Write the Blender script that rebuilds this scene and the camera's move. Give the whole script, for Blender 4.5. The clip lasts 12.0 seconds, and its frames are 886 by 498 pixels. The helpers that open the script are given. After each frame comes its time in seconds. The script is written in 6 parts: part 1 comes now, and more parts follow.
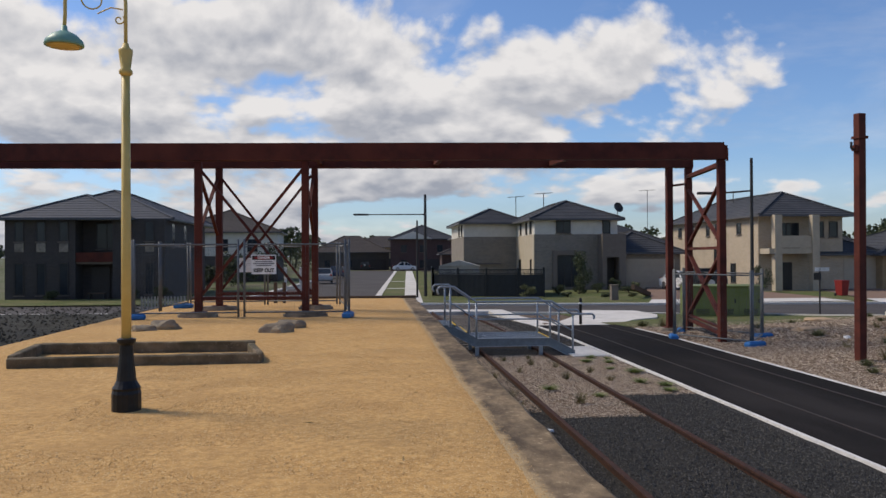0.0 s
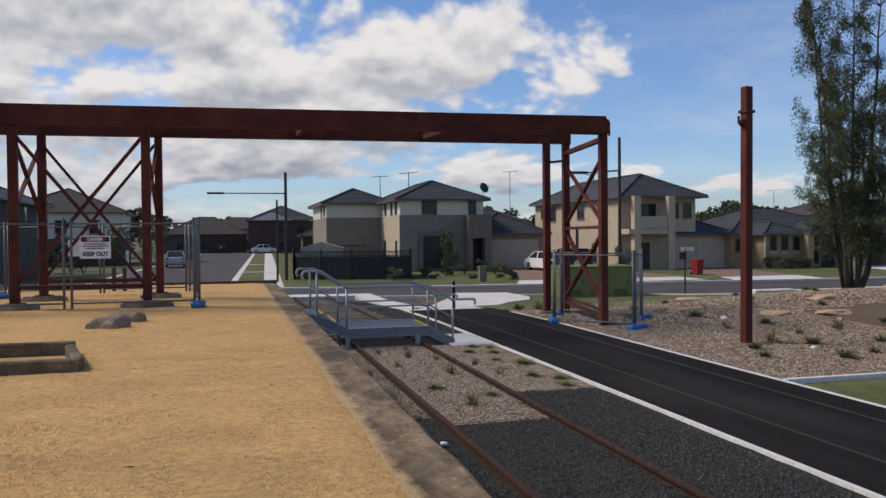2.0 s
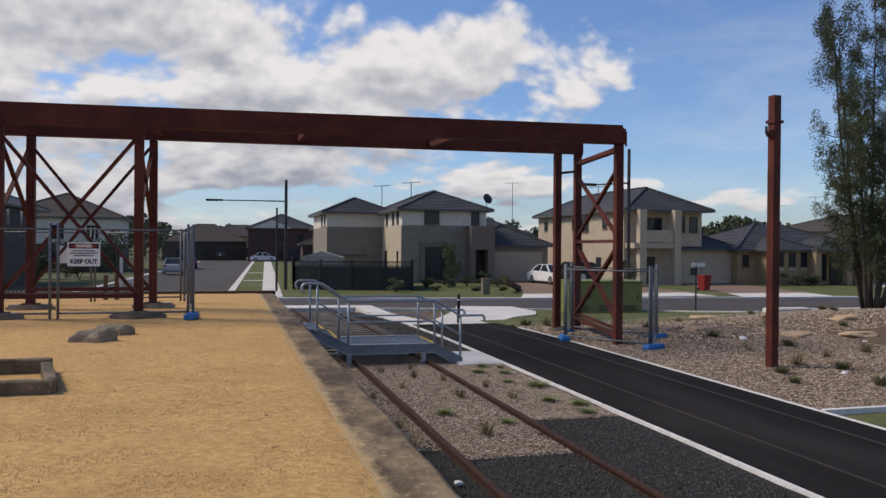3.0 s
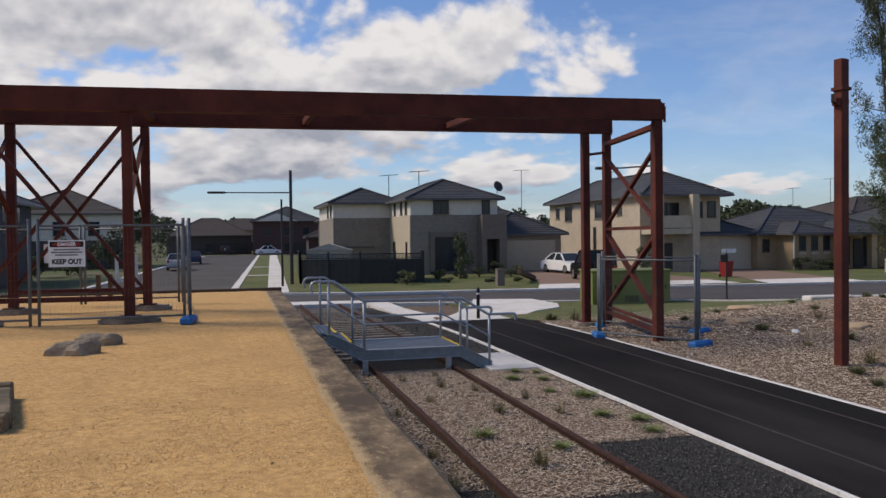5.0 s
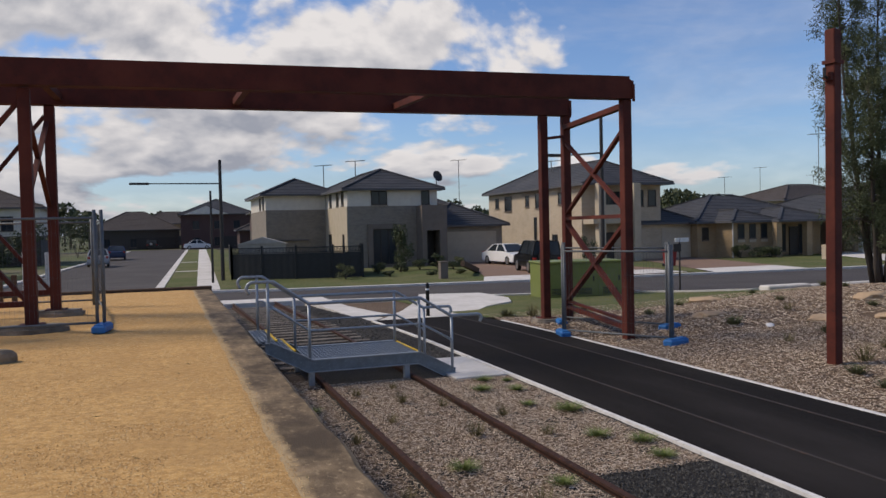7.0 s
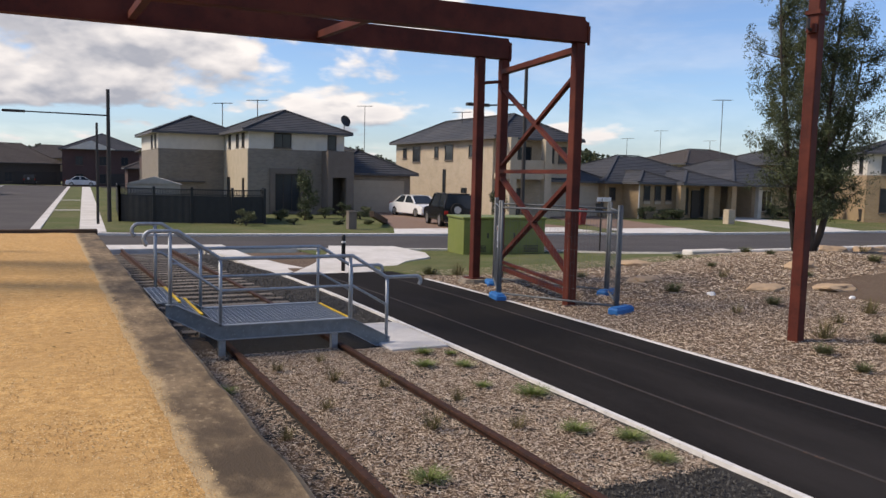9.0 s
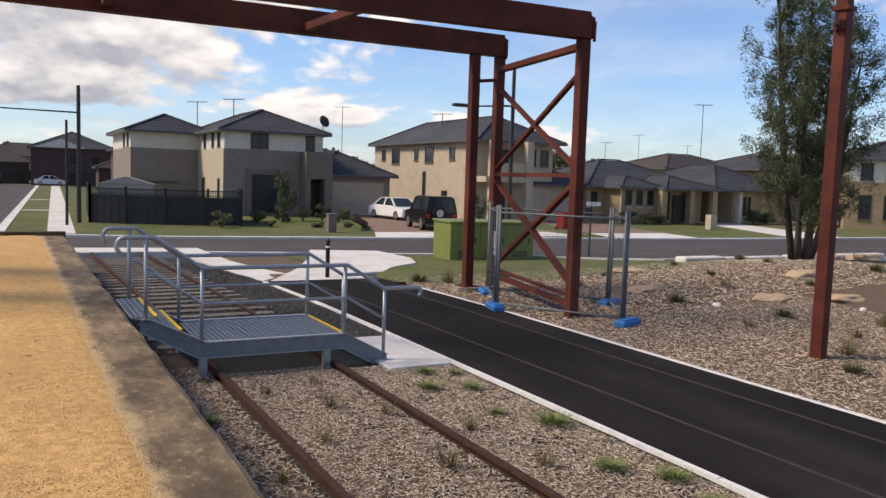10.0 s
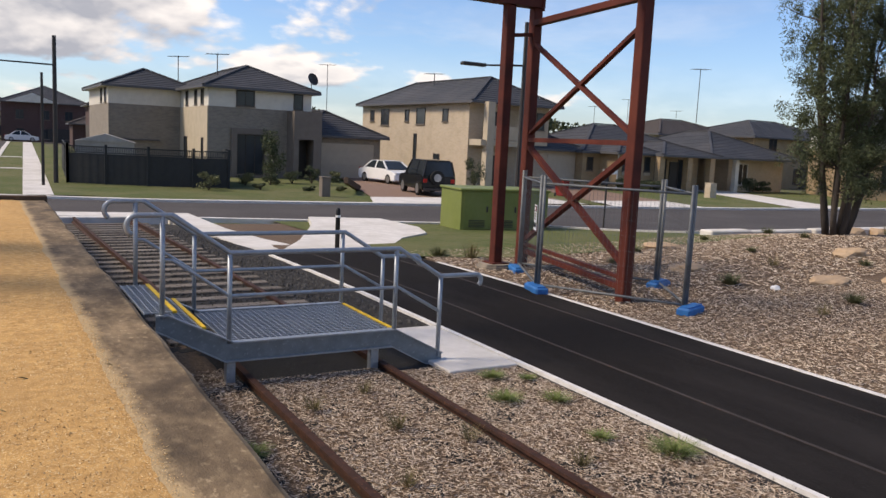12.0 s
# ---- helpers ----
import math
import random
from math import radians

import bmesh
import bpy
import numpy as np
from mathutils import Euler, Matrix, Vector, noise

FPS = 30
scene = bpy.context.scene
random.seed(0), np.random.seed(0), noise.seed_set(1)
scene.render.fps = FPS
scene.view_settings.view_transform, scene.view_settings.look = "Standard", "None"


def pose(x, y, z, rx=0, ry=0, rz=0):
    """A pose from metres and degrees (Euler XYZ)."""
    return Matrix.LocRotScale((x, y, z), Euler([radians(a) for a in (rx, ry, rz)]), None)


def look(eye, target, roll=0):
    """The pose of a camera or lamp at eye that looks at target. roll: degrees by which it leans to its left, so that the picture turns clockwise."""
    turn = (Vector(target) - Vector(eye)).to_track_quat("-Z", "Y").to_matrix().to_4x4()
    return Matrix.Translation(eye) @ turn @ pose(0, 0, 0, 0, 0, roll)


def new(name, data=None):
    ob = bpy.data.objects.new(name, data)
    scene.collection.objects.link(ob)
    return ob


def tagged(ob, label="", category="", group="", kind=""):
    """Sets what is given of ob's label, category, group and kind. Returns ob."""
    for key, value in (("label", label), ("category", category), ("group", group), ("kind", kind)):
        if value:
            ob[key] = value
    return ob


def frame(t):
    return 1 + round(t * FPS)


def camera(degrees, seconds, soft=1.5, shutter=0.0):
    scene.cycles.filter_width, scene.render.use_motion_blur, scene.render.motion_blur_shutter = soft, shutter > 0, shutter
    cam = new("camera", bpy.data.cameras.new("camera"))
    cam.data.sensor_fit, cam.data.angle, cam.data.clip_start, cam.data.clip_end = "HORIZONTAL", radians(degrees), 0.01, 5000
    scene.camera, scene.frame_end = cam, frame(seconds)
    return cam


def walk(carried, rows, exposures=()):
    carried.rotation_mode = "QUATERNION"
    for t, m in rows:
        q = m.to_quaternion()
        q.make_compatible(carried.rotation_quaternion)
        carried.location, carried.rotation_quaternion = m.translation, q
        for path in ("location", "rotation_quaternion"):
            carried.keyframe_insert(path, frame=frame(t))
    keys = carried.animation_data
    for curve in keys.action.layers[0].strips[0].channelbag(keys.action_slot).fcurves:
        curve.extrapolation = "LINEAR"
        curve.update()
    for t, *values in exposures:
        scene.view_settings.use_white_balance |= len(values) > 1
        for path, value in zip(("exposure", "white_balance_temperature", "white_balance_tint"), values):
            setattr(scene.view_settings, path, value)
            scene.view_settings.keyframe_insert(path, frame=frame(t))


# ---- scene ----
cam = camera(57.7, 12.0)
PATH = [
    (0, (-2.708, -0.444, 2.388), (-2.533, 1.548, 2.403), -0.3),
    (0.5, (-2.681, 0.075, 2.37), (-2.331, 2.044, 2.37), 0.9),
    (1, (-2.701, 0.606, 2.35), (-2.365, 2.577, 2.336), 0.3),
    (1.5, (-2.677, 1.143, 2.349), (-2.215, 3.083, 2.197), -1.0),
    (2, (-2.635, 1.59, 2.354), (-2.122, 3.523, 2.321), -0.5),
    (2.5, (-2.619, 2.114, 2.388), (-2.138, 4.055, 2.404), -0.7),
    (2.7, (-2.6, 2.309, 2.386), (-2.091, 4.243, 2.382), 0.3),
    (4.5, (-2.426, 4.026, 2.395), (-1.894, 5.954, 2.382), 0.2),
    (5, (-2.448, 4.503, 2.409), (-1.947, 6.439, 2.377), -0.7),
    (5.5, (-2.424, 4.955, 2.41), (-1.914, 6.888, 2.38), -0.7),
    (6, (-2.368, 5.41, 2.404), (-1.881, 7.349, 2.36), -0.5),
    (6.5, (-2.4, 5.898, 2.407), (-1.795, 7.803, 2.336), -1.3),
    (7, (-2.342, 6.358, 2.413), (-1.684, 8.246, 2.357), -1.3),
    (7.5, (-2.31, 6.82, 2.398), (-1.543, 8.664, 2.284), -0.1),
    (7.7, (-2.293, 6.942, 2.411), (-1.497, 8.772, 2.287), -0.2),
    (9.3, (-2.284, 8.577, 2.389), (-1.373, 10.347, 2.202), 1.0),
    (9.5, (-2.218, 8.758, 2.397), (-1.289, 10.522, 2.237), 0.2),
    (10, (-2.198, 9.313, 2.384), (-1.251, 11.067, 2.213), 1.9),
    (10.5, (-2.253, 9.805, 2.422), (-1.318, 11.562, 2.231), 0.5),
    (11, (-2.234, 10.31, 2.409), (-1.274, 12.055, 2.232), -0.0),
    (11.5, (-2.253, 10.787, 2.416), (-1.254, 12.508, 2.215), 1.6),
    (12, (-2.295, 11.303, 2.409), (-1.3, 13.018, 2.147), 2.8),
]
walk(cam, [(t, look(eye, target, roll)) for t, eye, target, roll in PATH], exposures=[(0.0, -0.11, 6650, 12), (5.5, -0.13, 6700, 14), (7.5, -0.18, 6800, 14), (9.4, 0.30, 7100, 15), (10.5, 0.32, 7150, 15), (12.0, 0.32, 7150, 15)])

# ---- world and sun ----
SUN_ELEV, SUN_AZ = 46.0, -66.0          # azimuth: degrees right of +y
world = bpy.data.worlds.new("sky_world")
scene.world = world
world.use_nodes = True
wn, wl = world.node_tree.nodes, world.node_tree.links
wn.clear()
w_out = wn.new("ShaderNodeOutputWorld")
w_bg = wn.new("ShaderNodeBackground")
w_bg.inputs["Strength"].default_value = 0.1
w_sky = wn.new("ShaderNodeTexSky")
w_sky.sky_type, w_sky.sun_disc = "NISHITA", False
w_sky.sun_elevation, w_sky.sun_rotation = radians(SUN_ELEV), radians(SUN_AZ)
w_sky.air_density, w_sky.dust_density, w_sky.ozone_density = 1.0, 0.4, 2.0
w_tc = wn.new("ShaderNodeTexCoord")


def wmath(op, a, b=None, c=None, clamp=False):
    n = wn.new("ShaderNodeMath")
    n.operation, n.use_clamp = op, clamp
    for i, v in enumerate((a, b, c)):
        if v is None:
            continue
        if isinstance(v, (int, float)):
            n.inputs[i].default_value = v
        else:
            wl.new(v, n.inputs[i])
    return n.outputs[0]


def wnoise(vec, scale, detail, rough, dist=0.0):
    n = wn.new("ShaderNodeTexNoise")
    n.inputs["Scale"].default_value, n.inputs["Detail"].default_value = scale, detail
    n.inputs["Roughness"].default_value, n.inputs["Distortion"].default_value = rough, dist
    wl.new(vec, n.inputs["Vector"])
    return n.outputs["Fac"]


w_sep = wn.new("ShaderNodeSeparateXYZ")
wl.new(w_tc.outputs["Generated"], w_sep.inputs[0])
dx, dy, dz = w_sep.outputs
up = wmath("MAXIMUM", dz, 0.0)


def cloud_vec(lift):
    """View direction flattened into level banks; lift looks a little higher up."""
    n = wn.new("ShaderNodeCombineXYZ")
    wl.new(dx, n.inputs[0])
    wl.new(dy, n.inputs[1])
    rise = wmath("ADD", up, lift)
    wl.new(wmath("MULTIPLY", wmath("DIVIDE", rise, wmath("ADD", rise, 0.30)), 1.35), n.inputs[2])
    return n.outputs[0]


cl_vec = cloud_vec(0.0)


def puffs(vec):
    """Billowing cloud density: broad noise with rounded cells on its rim."""
    v = wn.new("ShaderNodeTexVoronoi")
    v.feature = "SMOOTH_F1"
    v.inputs["Scale"].default_value, v.inputs["Detail"].default_value, v.inputs["Roughness"].default_value = 8.0, 3.0, 0.6
    v.inputs["Smoothness"].default_value = 0.6
    wl.new(vec, v.inputs["Vector"])
    return wmath("ADD", wnoise(vec, 4.2, 10.0, 0.56, 0.15), wmath("MULTIPLY", wmath("SUBTRACT", 0.5, v.outputs["Distance"]), 0.22))


big = puffs(cl_vec)
lit = puffs(cloud_vec(0.020))
mass = wnoise(cl_vec, 1.9, 2.0, 0.5)
# cloudier towards -x and higher up, clear to the east and overhead
side = wmath("MULTIPLY", wmath("SUBTRACT", wmath("ADD", 0.30, wmath("MULTIPLY", up, 1.1)), dx), 0.50)
side = wmath("MINIMUM", wmath("MAXIMUM", side, -0.035), 0.135)
high = wmath("MULTIPLY", wmath("MAXIMUM", wmath("SUBTRACT", dz, 0.25), 0.0), -1.3)
dens = wmath("ADD", wmath("ADD", big, side), wmath("ADD", high, wmath("MULTIPLY", wmath("SUBTRACT", mass, 0.5), 0.40)))
cover = wn.new("ShaderNodeMapRange")
cover.interpolation_type = "SMOOTHSTEP"
cover.inputs["From Min"].default_value, cover.inputs["From Max"].default_value = 0.428, 0.538
wl.new(dens, cover.inputs["Value"])
shade = wn.new("ShaderNodeMapRange")
shade.inputs["From Min"].default_value, shade.inputs["From Max"].default_value = -0.10, 0.11
shade.inputs["To Min"].default_value, shade.inputs["To Max"].default_value = 0.0, 1.0
wl.new(wmath("SUBTRACT", big, lit), shade.inputs["Value"])
thick = wn.new("ShaderNodeMapRange")
thick.inputs["From Min"].default_value, thick.inputs["From Max"].default_value = 0.50, 0.82
thick.inputs["To Min"].default_value, thick.inputs["To Max"].default_value = 0.35, -0.25
wl.new(dens, thick.inputs["Value"])
w_tone = wn.new("ShaderNodeMix")
w_tone.data_type = "RGBA"
w_tone.inputs["A"].default_value = (3.55, 3.92, 4.65, 1)
w_tone.inputs["B"].default_value = (8.5, 8.5, 8.5, 1)
low = wmath("MULTIPLY", wmath("SUBTRACT", 1.0, wmath("DIVIDE", up, 0.17), clamp=True), -0.70)
wl.new(wmath("ADD", wmath("ADD", shade.outputs[0], thick.outputs[0]), low, clamp=True), w_tone.inputs["Factor"])
w_blue = wn.new("ShaderNodeMix")
w_blue.data_type, w_blue.blend_type = "RGBA", "MULTIPLY"
w_blue.inputs["Factor"].default_value = 1.0
w_blue.inputs["B"].default_value = (0.90, 1.10, 1.40, 1)
wl.new(w_sky.outputs[0], w_blue.inputs["A"])
w_mix = wn.new("ShaderNodeMix")
w_mix.data_type = "RGBA"
wisp_vec = wn.new("ShaderNodeVectorMath")
wisp_vec.operation = "MULTIPLY"
wisp_vec.inputs[1].default_value = (1.0, 1.0, 2.4)
wl.new(cl_vec, wisp_vec.inputs[0])
wisp = wn.new("ShaderNodeMapRange")
wisp.inputs["From Min"].default_value, wisp.inputs["From Max"].default_value = 0.50, 0.78
wisp.inputs["To Max"].default_value = 0.30
wl.new(wnoise(wisp_vec.outputs[0], 3.2, 8.0, 0.6, 0.3), wisp.inputs["Value"])
haze = wmath("MULTIPLY", wmath("SUBTRACT", 1.0, wmath("MULTIPLY", up, 9.0), clamp=True), 0.35)
wl.new(wmath("MAXIMUM", wmath("MAXIMUM", cover.outputs[0], wisp.outputs[0]), haze), w_mix.inputs["Factor"])
wl.new(w_blue.outputs["Result"], w_mix.inputs["A"])
wl.new(w_tone.outputs["Result"], w_mix.inputs["B"])
wl.new(w_mix.outputs["Result"], w_bg.inputs["Color"])
wl.new(w_bg.outputs[0], w_out.inputs["Surface"])

sun = new("sun", bpy.data.lights.new("sun", "SUN"))
sun.data.energy, sun.data.angle, sun.data.color = 3.25, radians(16.0), (1.0, 0.905, 0.745)
sun_dir = Vector((math.sin(radians(SUN_AZ)) * math.cos(radians(SUN_ELEV)), math.cos(radians(SUN_AZ)) * math.cos(radians(SUN_ELEV)), math.sin(radians(SUN_ELEV))))
sun.matrix_world = look(sun_dir * 60, (0, 0, 0))

# ---- materials ----


def mat(name, color, rough=0.8, metal=0.0, c2=None, scale=8.0, detail=6.0, lo=0.35, hi=0.65, bump=0.0, bscale=None, speck=None, sscale=60.0, slo=0.6, shi=0.7, rnd=0.0, stretch=(1, 1, 1), big=None, bigscale=0.6, biglo=0.45, bighi=0.65, spec=0.28):
    m = bpy.data.materials.new(name)
    m.use_nodes = True
    nt = m.node_tree
    nd, lk = nt.nodes, nt.links
    b = nd["Principled BSDF"]
    b.inputs["Roughness"].default_value, b.inputs["Metallic"].default_value = rough, metal
    b.inputs["Specular IOR Level"].default_value = spec
    tc = nd.new("ShaderNodeTexCoord")
    mp = nd.new("ShaderNodeMapping")
    mp.inputs["Scale"].default_value = stretch
    lk.new(tc.outputs["Object"], mp.inputs[0])

    def noise_fac(sc, dt, a, z):
        n = nd.new("ShaderNodeTexNoise")
        n.inputs["Scale"].default_value, n.inputs["Detail"].default_value, n.inputs["Roughness"].default_value = sc, dt, 0.62
        lk.new(mp.outputs[0], n.inputs["Vector"])
        r = nd.new("ShaderNodeMapRange")
        r.inputs["From Min"].default_value, r.inputs["From Max"].default_value = a, z
        lk.new(n.outputs["Fac"], r.inputs["Value"])
        return r.outputs[0], n.outputs["Fac"]

    def blend(fac, a, col, kind="MIX"):
        x = nd.new("ShaderNodeMix")
        x.data_type, x.blend_type = "RGBA", kind
        lk.new(fac, x.inputs["Factor"])
        lk.new(a, x.inputs["A"])
        x.inputs["B"].default_value = (*col, 1)
        return x.outputs["Result"]

    base = nd.new("ShaderNodeRGB")
    base.outputs[0].default_value = (*color, 1)
    out = base.outputs[0]
    f1, raw = noise_fac(scale, detail, lo, hi)
    out = blend(f1, out, c2 if c2 else tuple(v * 0.8 for v in color))
    if speck:
        f2, _ = noise_fac(sscale, 3.0, slo, shi)
        out = blend(f2, out, speck)
    if big:
        f3, _ = noise_fac(bigscale, 5.0, biglo, bighi)
        out = blend(f3, out, big)
    if rnd:
        oi = nd.new("ShaderNodeObjectInfo")
        h = nd.new("ShaderNodeHueSaturation")
        r = nd.new("ShaderNodeMapRange")
        r.inputs["To Min"].default_value, r.inputs["To Max"].default_value = 1 - rnd, 1 + rnd
        lk.new(oi.outputs["Random"], r.inputs["Value"])
        lk.new(r.outputs[0], h.inputs["Value"])
        lk.new(out, h.inputs["Color"])
        out = h.outputs[0]
    lk.new(out, b.inputs["Base Color"])
    if bump:
        n = nd.new("ShaderNodeTexNoise")
        n.inputs["Scale"].default_value, n.inputs["Detail"].default_value = bscale or scale * 3, 5.0
        lk.new(mp.outputs[0], n.inputs["Vector"])
        bp = nd.new("ShaderNodeBump")
        bp.inputs["Strength"].default_value, bp.inputs["Distance"].default_value = 0.8, bump
        lk.new(n.outputs["Fac"], bp.inputs["Height"])
        lk.new(bp.outputs[0], b.inputs["Normal"])
    return m


def brick_mat(name, c1, c2, mortar, bw=0.24, bh=0.086, bump=0.006):
    m = bpy.data.materials.new(name)
    m.use_nodes = True
    nd, lk = m.node_tree.nodes, m.node_tree.links
    b = nd["Principled BSDF"]
    b.inputs["Roughness"].default_value = 0.85
    tc = nd.new("ShaderNodeTexCoord")
    sp = nd.new("ShaderNodeSeparateXYZ")
    lk.new(tc.outputs["Object"], sp.inputs[0])
    ad = nd.new("ShaderNodeMath")
    lk.new(sp.outputs[0], ad.inputs[0])
    lk.new(sp.outputs[1], ad.inputs[1])
    cb = nd.new("ShaderNodeCombineXYZ")
    lk.new(ad.outputs[0], cb.inputs[0])
    lk.new(sp.outputs[2], cb.inputs[1])
    br = nd.new("ShaderNodeTexBrick")
    br.inputs["Color1"].default_value, br.inputs["Color2"].default_value, br.inputs["Mortar"].default_value = (*c1, 1), (*c2, 1), (*mortar, 1)
    br.inputs["Scale"].default_value, br.inputs["Brick Width"].default_value, br.inputs["Row Height"].default_value = 1.0, bw, bh
    br.inputs["Mortar Size"].default_value = 0.006
    lk.new(cb.outputs[0], br.inputs["Vector"])
    n = nd.new("ShaderNodeTexNoise")
    n.inputs["Scale"].default_value, n.inputs["Detail"].default_value = 1.3, 6.0
    lk.new(tc.outputs["Object"], n.inputs["Vector"])
    x = nd.new("ShaderNodeMix")
    x.data_type, x.blend_type = "RGBA", "MULTIPLY"
    r = nd.new("ShaderNodeMapRange")
    r.inputs["From Min"].default_value, r.inputs["From Max"].default_value = 0.45, 0.75
    r.inputs["To Max"].default_value = 0.5
    lk.new(n.outputs["Fac"], r.inputs["Value"])
    lk.new(r.outputs[0], x.inputs["Factor"])
    lk.new(br.outputs["Color"], x.inputs["A"])
    x.inputs["B"].default_value = (0.75, 0.73, 0.7, 1)
    lk.new(x.outputs["Result"], b.inputs["Base Color"])
    bp = nd.new("ShaderNodeBump")
    bp.invert = True
    bp.inputs["Distance"].default_value = bump
    lk.new(br.outputs["Fac"], bp.inputs["Height"])
    lk.new(bp.outputs[0], b.inputs["Normal"])
    return m


def glass_mat(name, color=(0.02, 0.025, 0.03)):
    m = mat(name, color, 0.09, 0.0, c2=tuple(v * 1.6 for v in color), scale=0.8, spec=0.3)
    return m


M_GRAVEL = mat("decomposed_granite", (0.62, 0.365, 0.130), 0.95, c2=(0.36, 0.198, 0.064), scale=13, detail=12, lo=0.36, hi=0.68, bump=0.010, bscale=70, speck=(0.69, 0.50, 0.26), sscale=60, slo=0.55, shi=0.66, big=(0.42, 0.245, 0.092), bigscale=1.1, biglo=0.47, bighi=0.85)
M_COPING = mat("weathered_coping", (0.30, 0.215, 0.125), 0.9, c2=(0.14, 0.096, 0.056), scale=5.0, detail=10, bump=0.007, bscale=50, speck=(0.40, 0.30, 0.18), sscale=13, slo=0.56, shi=0.70, big=(0.075, 0.053, 0.033), bigscale=1.4, biglo=0.40, bighi=0.64, stretch=(1.4, 0.8, 1))


def dusty_coping(m):
    """Gravel dust trodden onto the inner side and a scuffed paler outer rim."""
    nd, lk = m.node_tree.nodes, m.node_tree.links
    b = nd["Principled BSDF"]
    out = b.inputs["Base Color"].links[0].from_socket
    tc = nd.new("ShaderNodeTexCoord")
    sp = nd.new("ShaderNodeSeparateXYZ")
    lk.new(tc.outputs["Object"], sp.inputs[0])
    n = nd.new("ShaderNodeTexNoise")
    n.inputs["Scale"].default_value, n.inputs["Detail"].default_value, n.inputs["Roughness"].default_value = 3.5, 9.0, 0.72
    lk.new(tc.outputs["Object"], n.inputs["Vector"])
    off = nd.new("ShaderNodeMath")
    off.operation = "MULTIPLY_ADD"
    off.inputs[1].default_value = 0.34
    lk.new(n.outputs["Fac"], off.inputs[0])
    lk.new(sp.outputs[0], off.inputs[2])
    for lo, hi, top, col in ((-1.27, -1.36, 0.85, (0.50, 0.36, 0.19)), (-0.885, -0.81, 0.5, (0.40, 0.30, 0.19))):
        r = nd.new("ShaderNodeMapRange")
        r.inputs["From Min"].default_value, r.inputs["From Max"].default_value, r.inputs["To Max"].default_value = lo, hi, top
        lk.new(off.outputs[0], r.inputs["Value"])
        x = nd.new("ShaderNodeMix")
        x.data_type = "RGBA"
        lk.new(r.outputs[0], x.inputs["Factor"])
        lk.new(out, x.inputs["A"])
        x.inputs["B"].default_value = (*col, 1)
        out = x.outputs["Result"]
    lk.new(out, b.inputs["Base Color"])


dusty_coping(M_COPING)
M_PLATWALL = mat("platform_wall_render", (0.16, 0.145, 0.12), 0.9, c2=(0.08, 0.075, 0.06), scale=2.5, bump=0.006, bscale=30, big=(0.03, 0.03, 0.026), bigscale=0.8)
M_MULCH = mat("wood_chip_mulch", (0.160, 0.110, 0.070), 0.95, c2=(0.077, 0.051, 0.032), scale=20, bump=0.012, bscale=60, speck=(0.27, 0.21, 0.155), sscale=70, slo=0.54, shi=0.70, big=(0.115, 0.075, 0.048), bigscale=0.7)
M_BALLAST = mat("dark_ballast", (0.040, 0.037, 0.033), 0.95, c2=(0.02, 0.0185, 0.017), scale=28, bump=0.02, bscale=60, speck=(0.13, 0.122, 0.11), sscale=75, slo=0.6, shi=0.7, big=(0.038, 0.035, 0.031))
M_ASPHALT = mat("path_asphalt", (0.0165, 0.0140, 0.0128), 0.95, c2=(0.0105, 0.0091, 0.0085), scale=30, bump=0.004, bscale=150, speck=(0.04, 0.038, 0.037), sscale=140, big=(0.028, 0.0245, 0.023), bigscale=0.5, stretch=(1, 0.25, 1), spec=0.08)
M_ROAD = mat("road_asphalt", (0.072, 0.063, 0.058), 0.9, c2=(0.058, 0.051, 0.047), scale=10, bump=0.004, bscale=90, big=(0.084, 0.074, 0.068), bigscale=0.25)
M_CONC = mat("pale_concrete", (0.68, 0.65, 0.60), 0.85, c2=(0.57, 0.54, 0.50), scale=4, bump=0.003, bscale=80, big=(0.52, 0.49, 0.44), bigscale=0.7)
M_EDGE = mat("path_edge_concrete", (0.74, 0.72, 0.68), 0.8, c2=(0.60, 0.58, 0.55), scale=6, bump=0.004, bscale=60, speck=(0.3, 0.28, 0.25), sscale=20, slo=0.62, shi=0.72)
M_FOOTING = mat("footing_concrete", (0.34, 0.29, 0.23), 0.9, c2=(0.22, 0.19, 0.15), scale=5, bump=0.01, bscale=30, big=(0.14, 0.12, 0.1), bigscale=1.5)
M_OLDKERB = mat("mossy_old_kerb_concrete", (0.215, 0.165, 0.105), 0.9, c2=(0.105, 0.08, 0.05), scale=4, detail=8, bump=0.008, bscale=30, speck=(0.31, 0.25, 0.17), sscale=16, slo=0.58, shi=0.72, big=(0.075, 0.062, 0.036), bigscale=1.4)
M_LAWN = mat("mown_lawn", (0.125, 0.135, 0.042), 0.95, c2=(0.055, 0.085, 0.020), scale=5, bump=0.03, bscale=60, speck=(0.16, 0.15, 0.065), sscale=35, slo=0.58, shi=0.75, big=(0.15, 0.14, 0.06), bigscale=0.35, biglo=0.42, bighi=0.68)
M_GROUND = mat("far_grass", (0.10, 0.12, 0.045), 0.95, c2=(0.07, 0.09, 0.03), scale=0.5, bump=0.03, bscale=8, big=(0.15, 0.13, 0.08), bigscale=0.05)
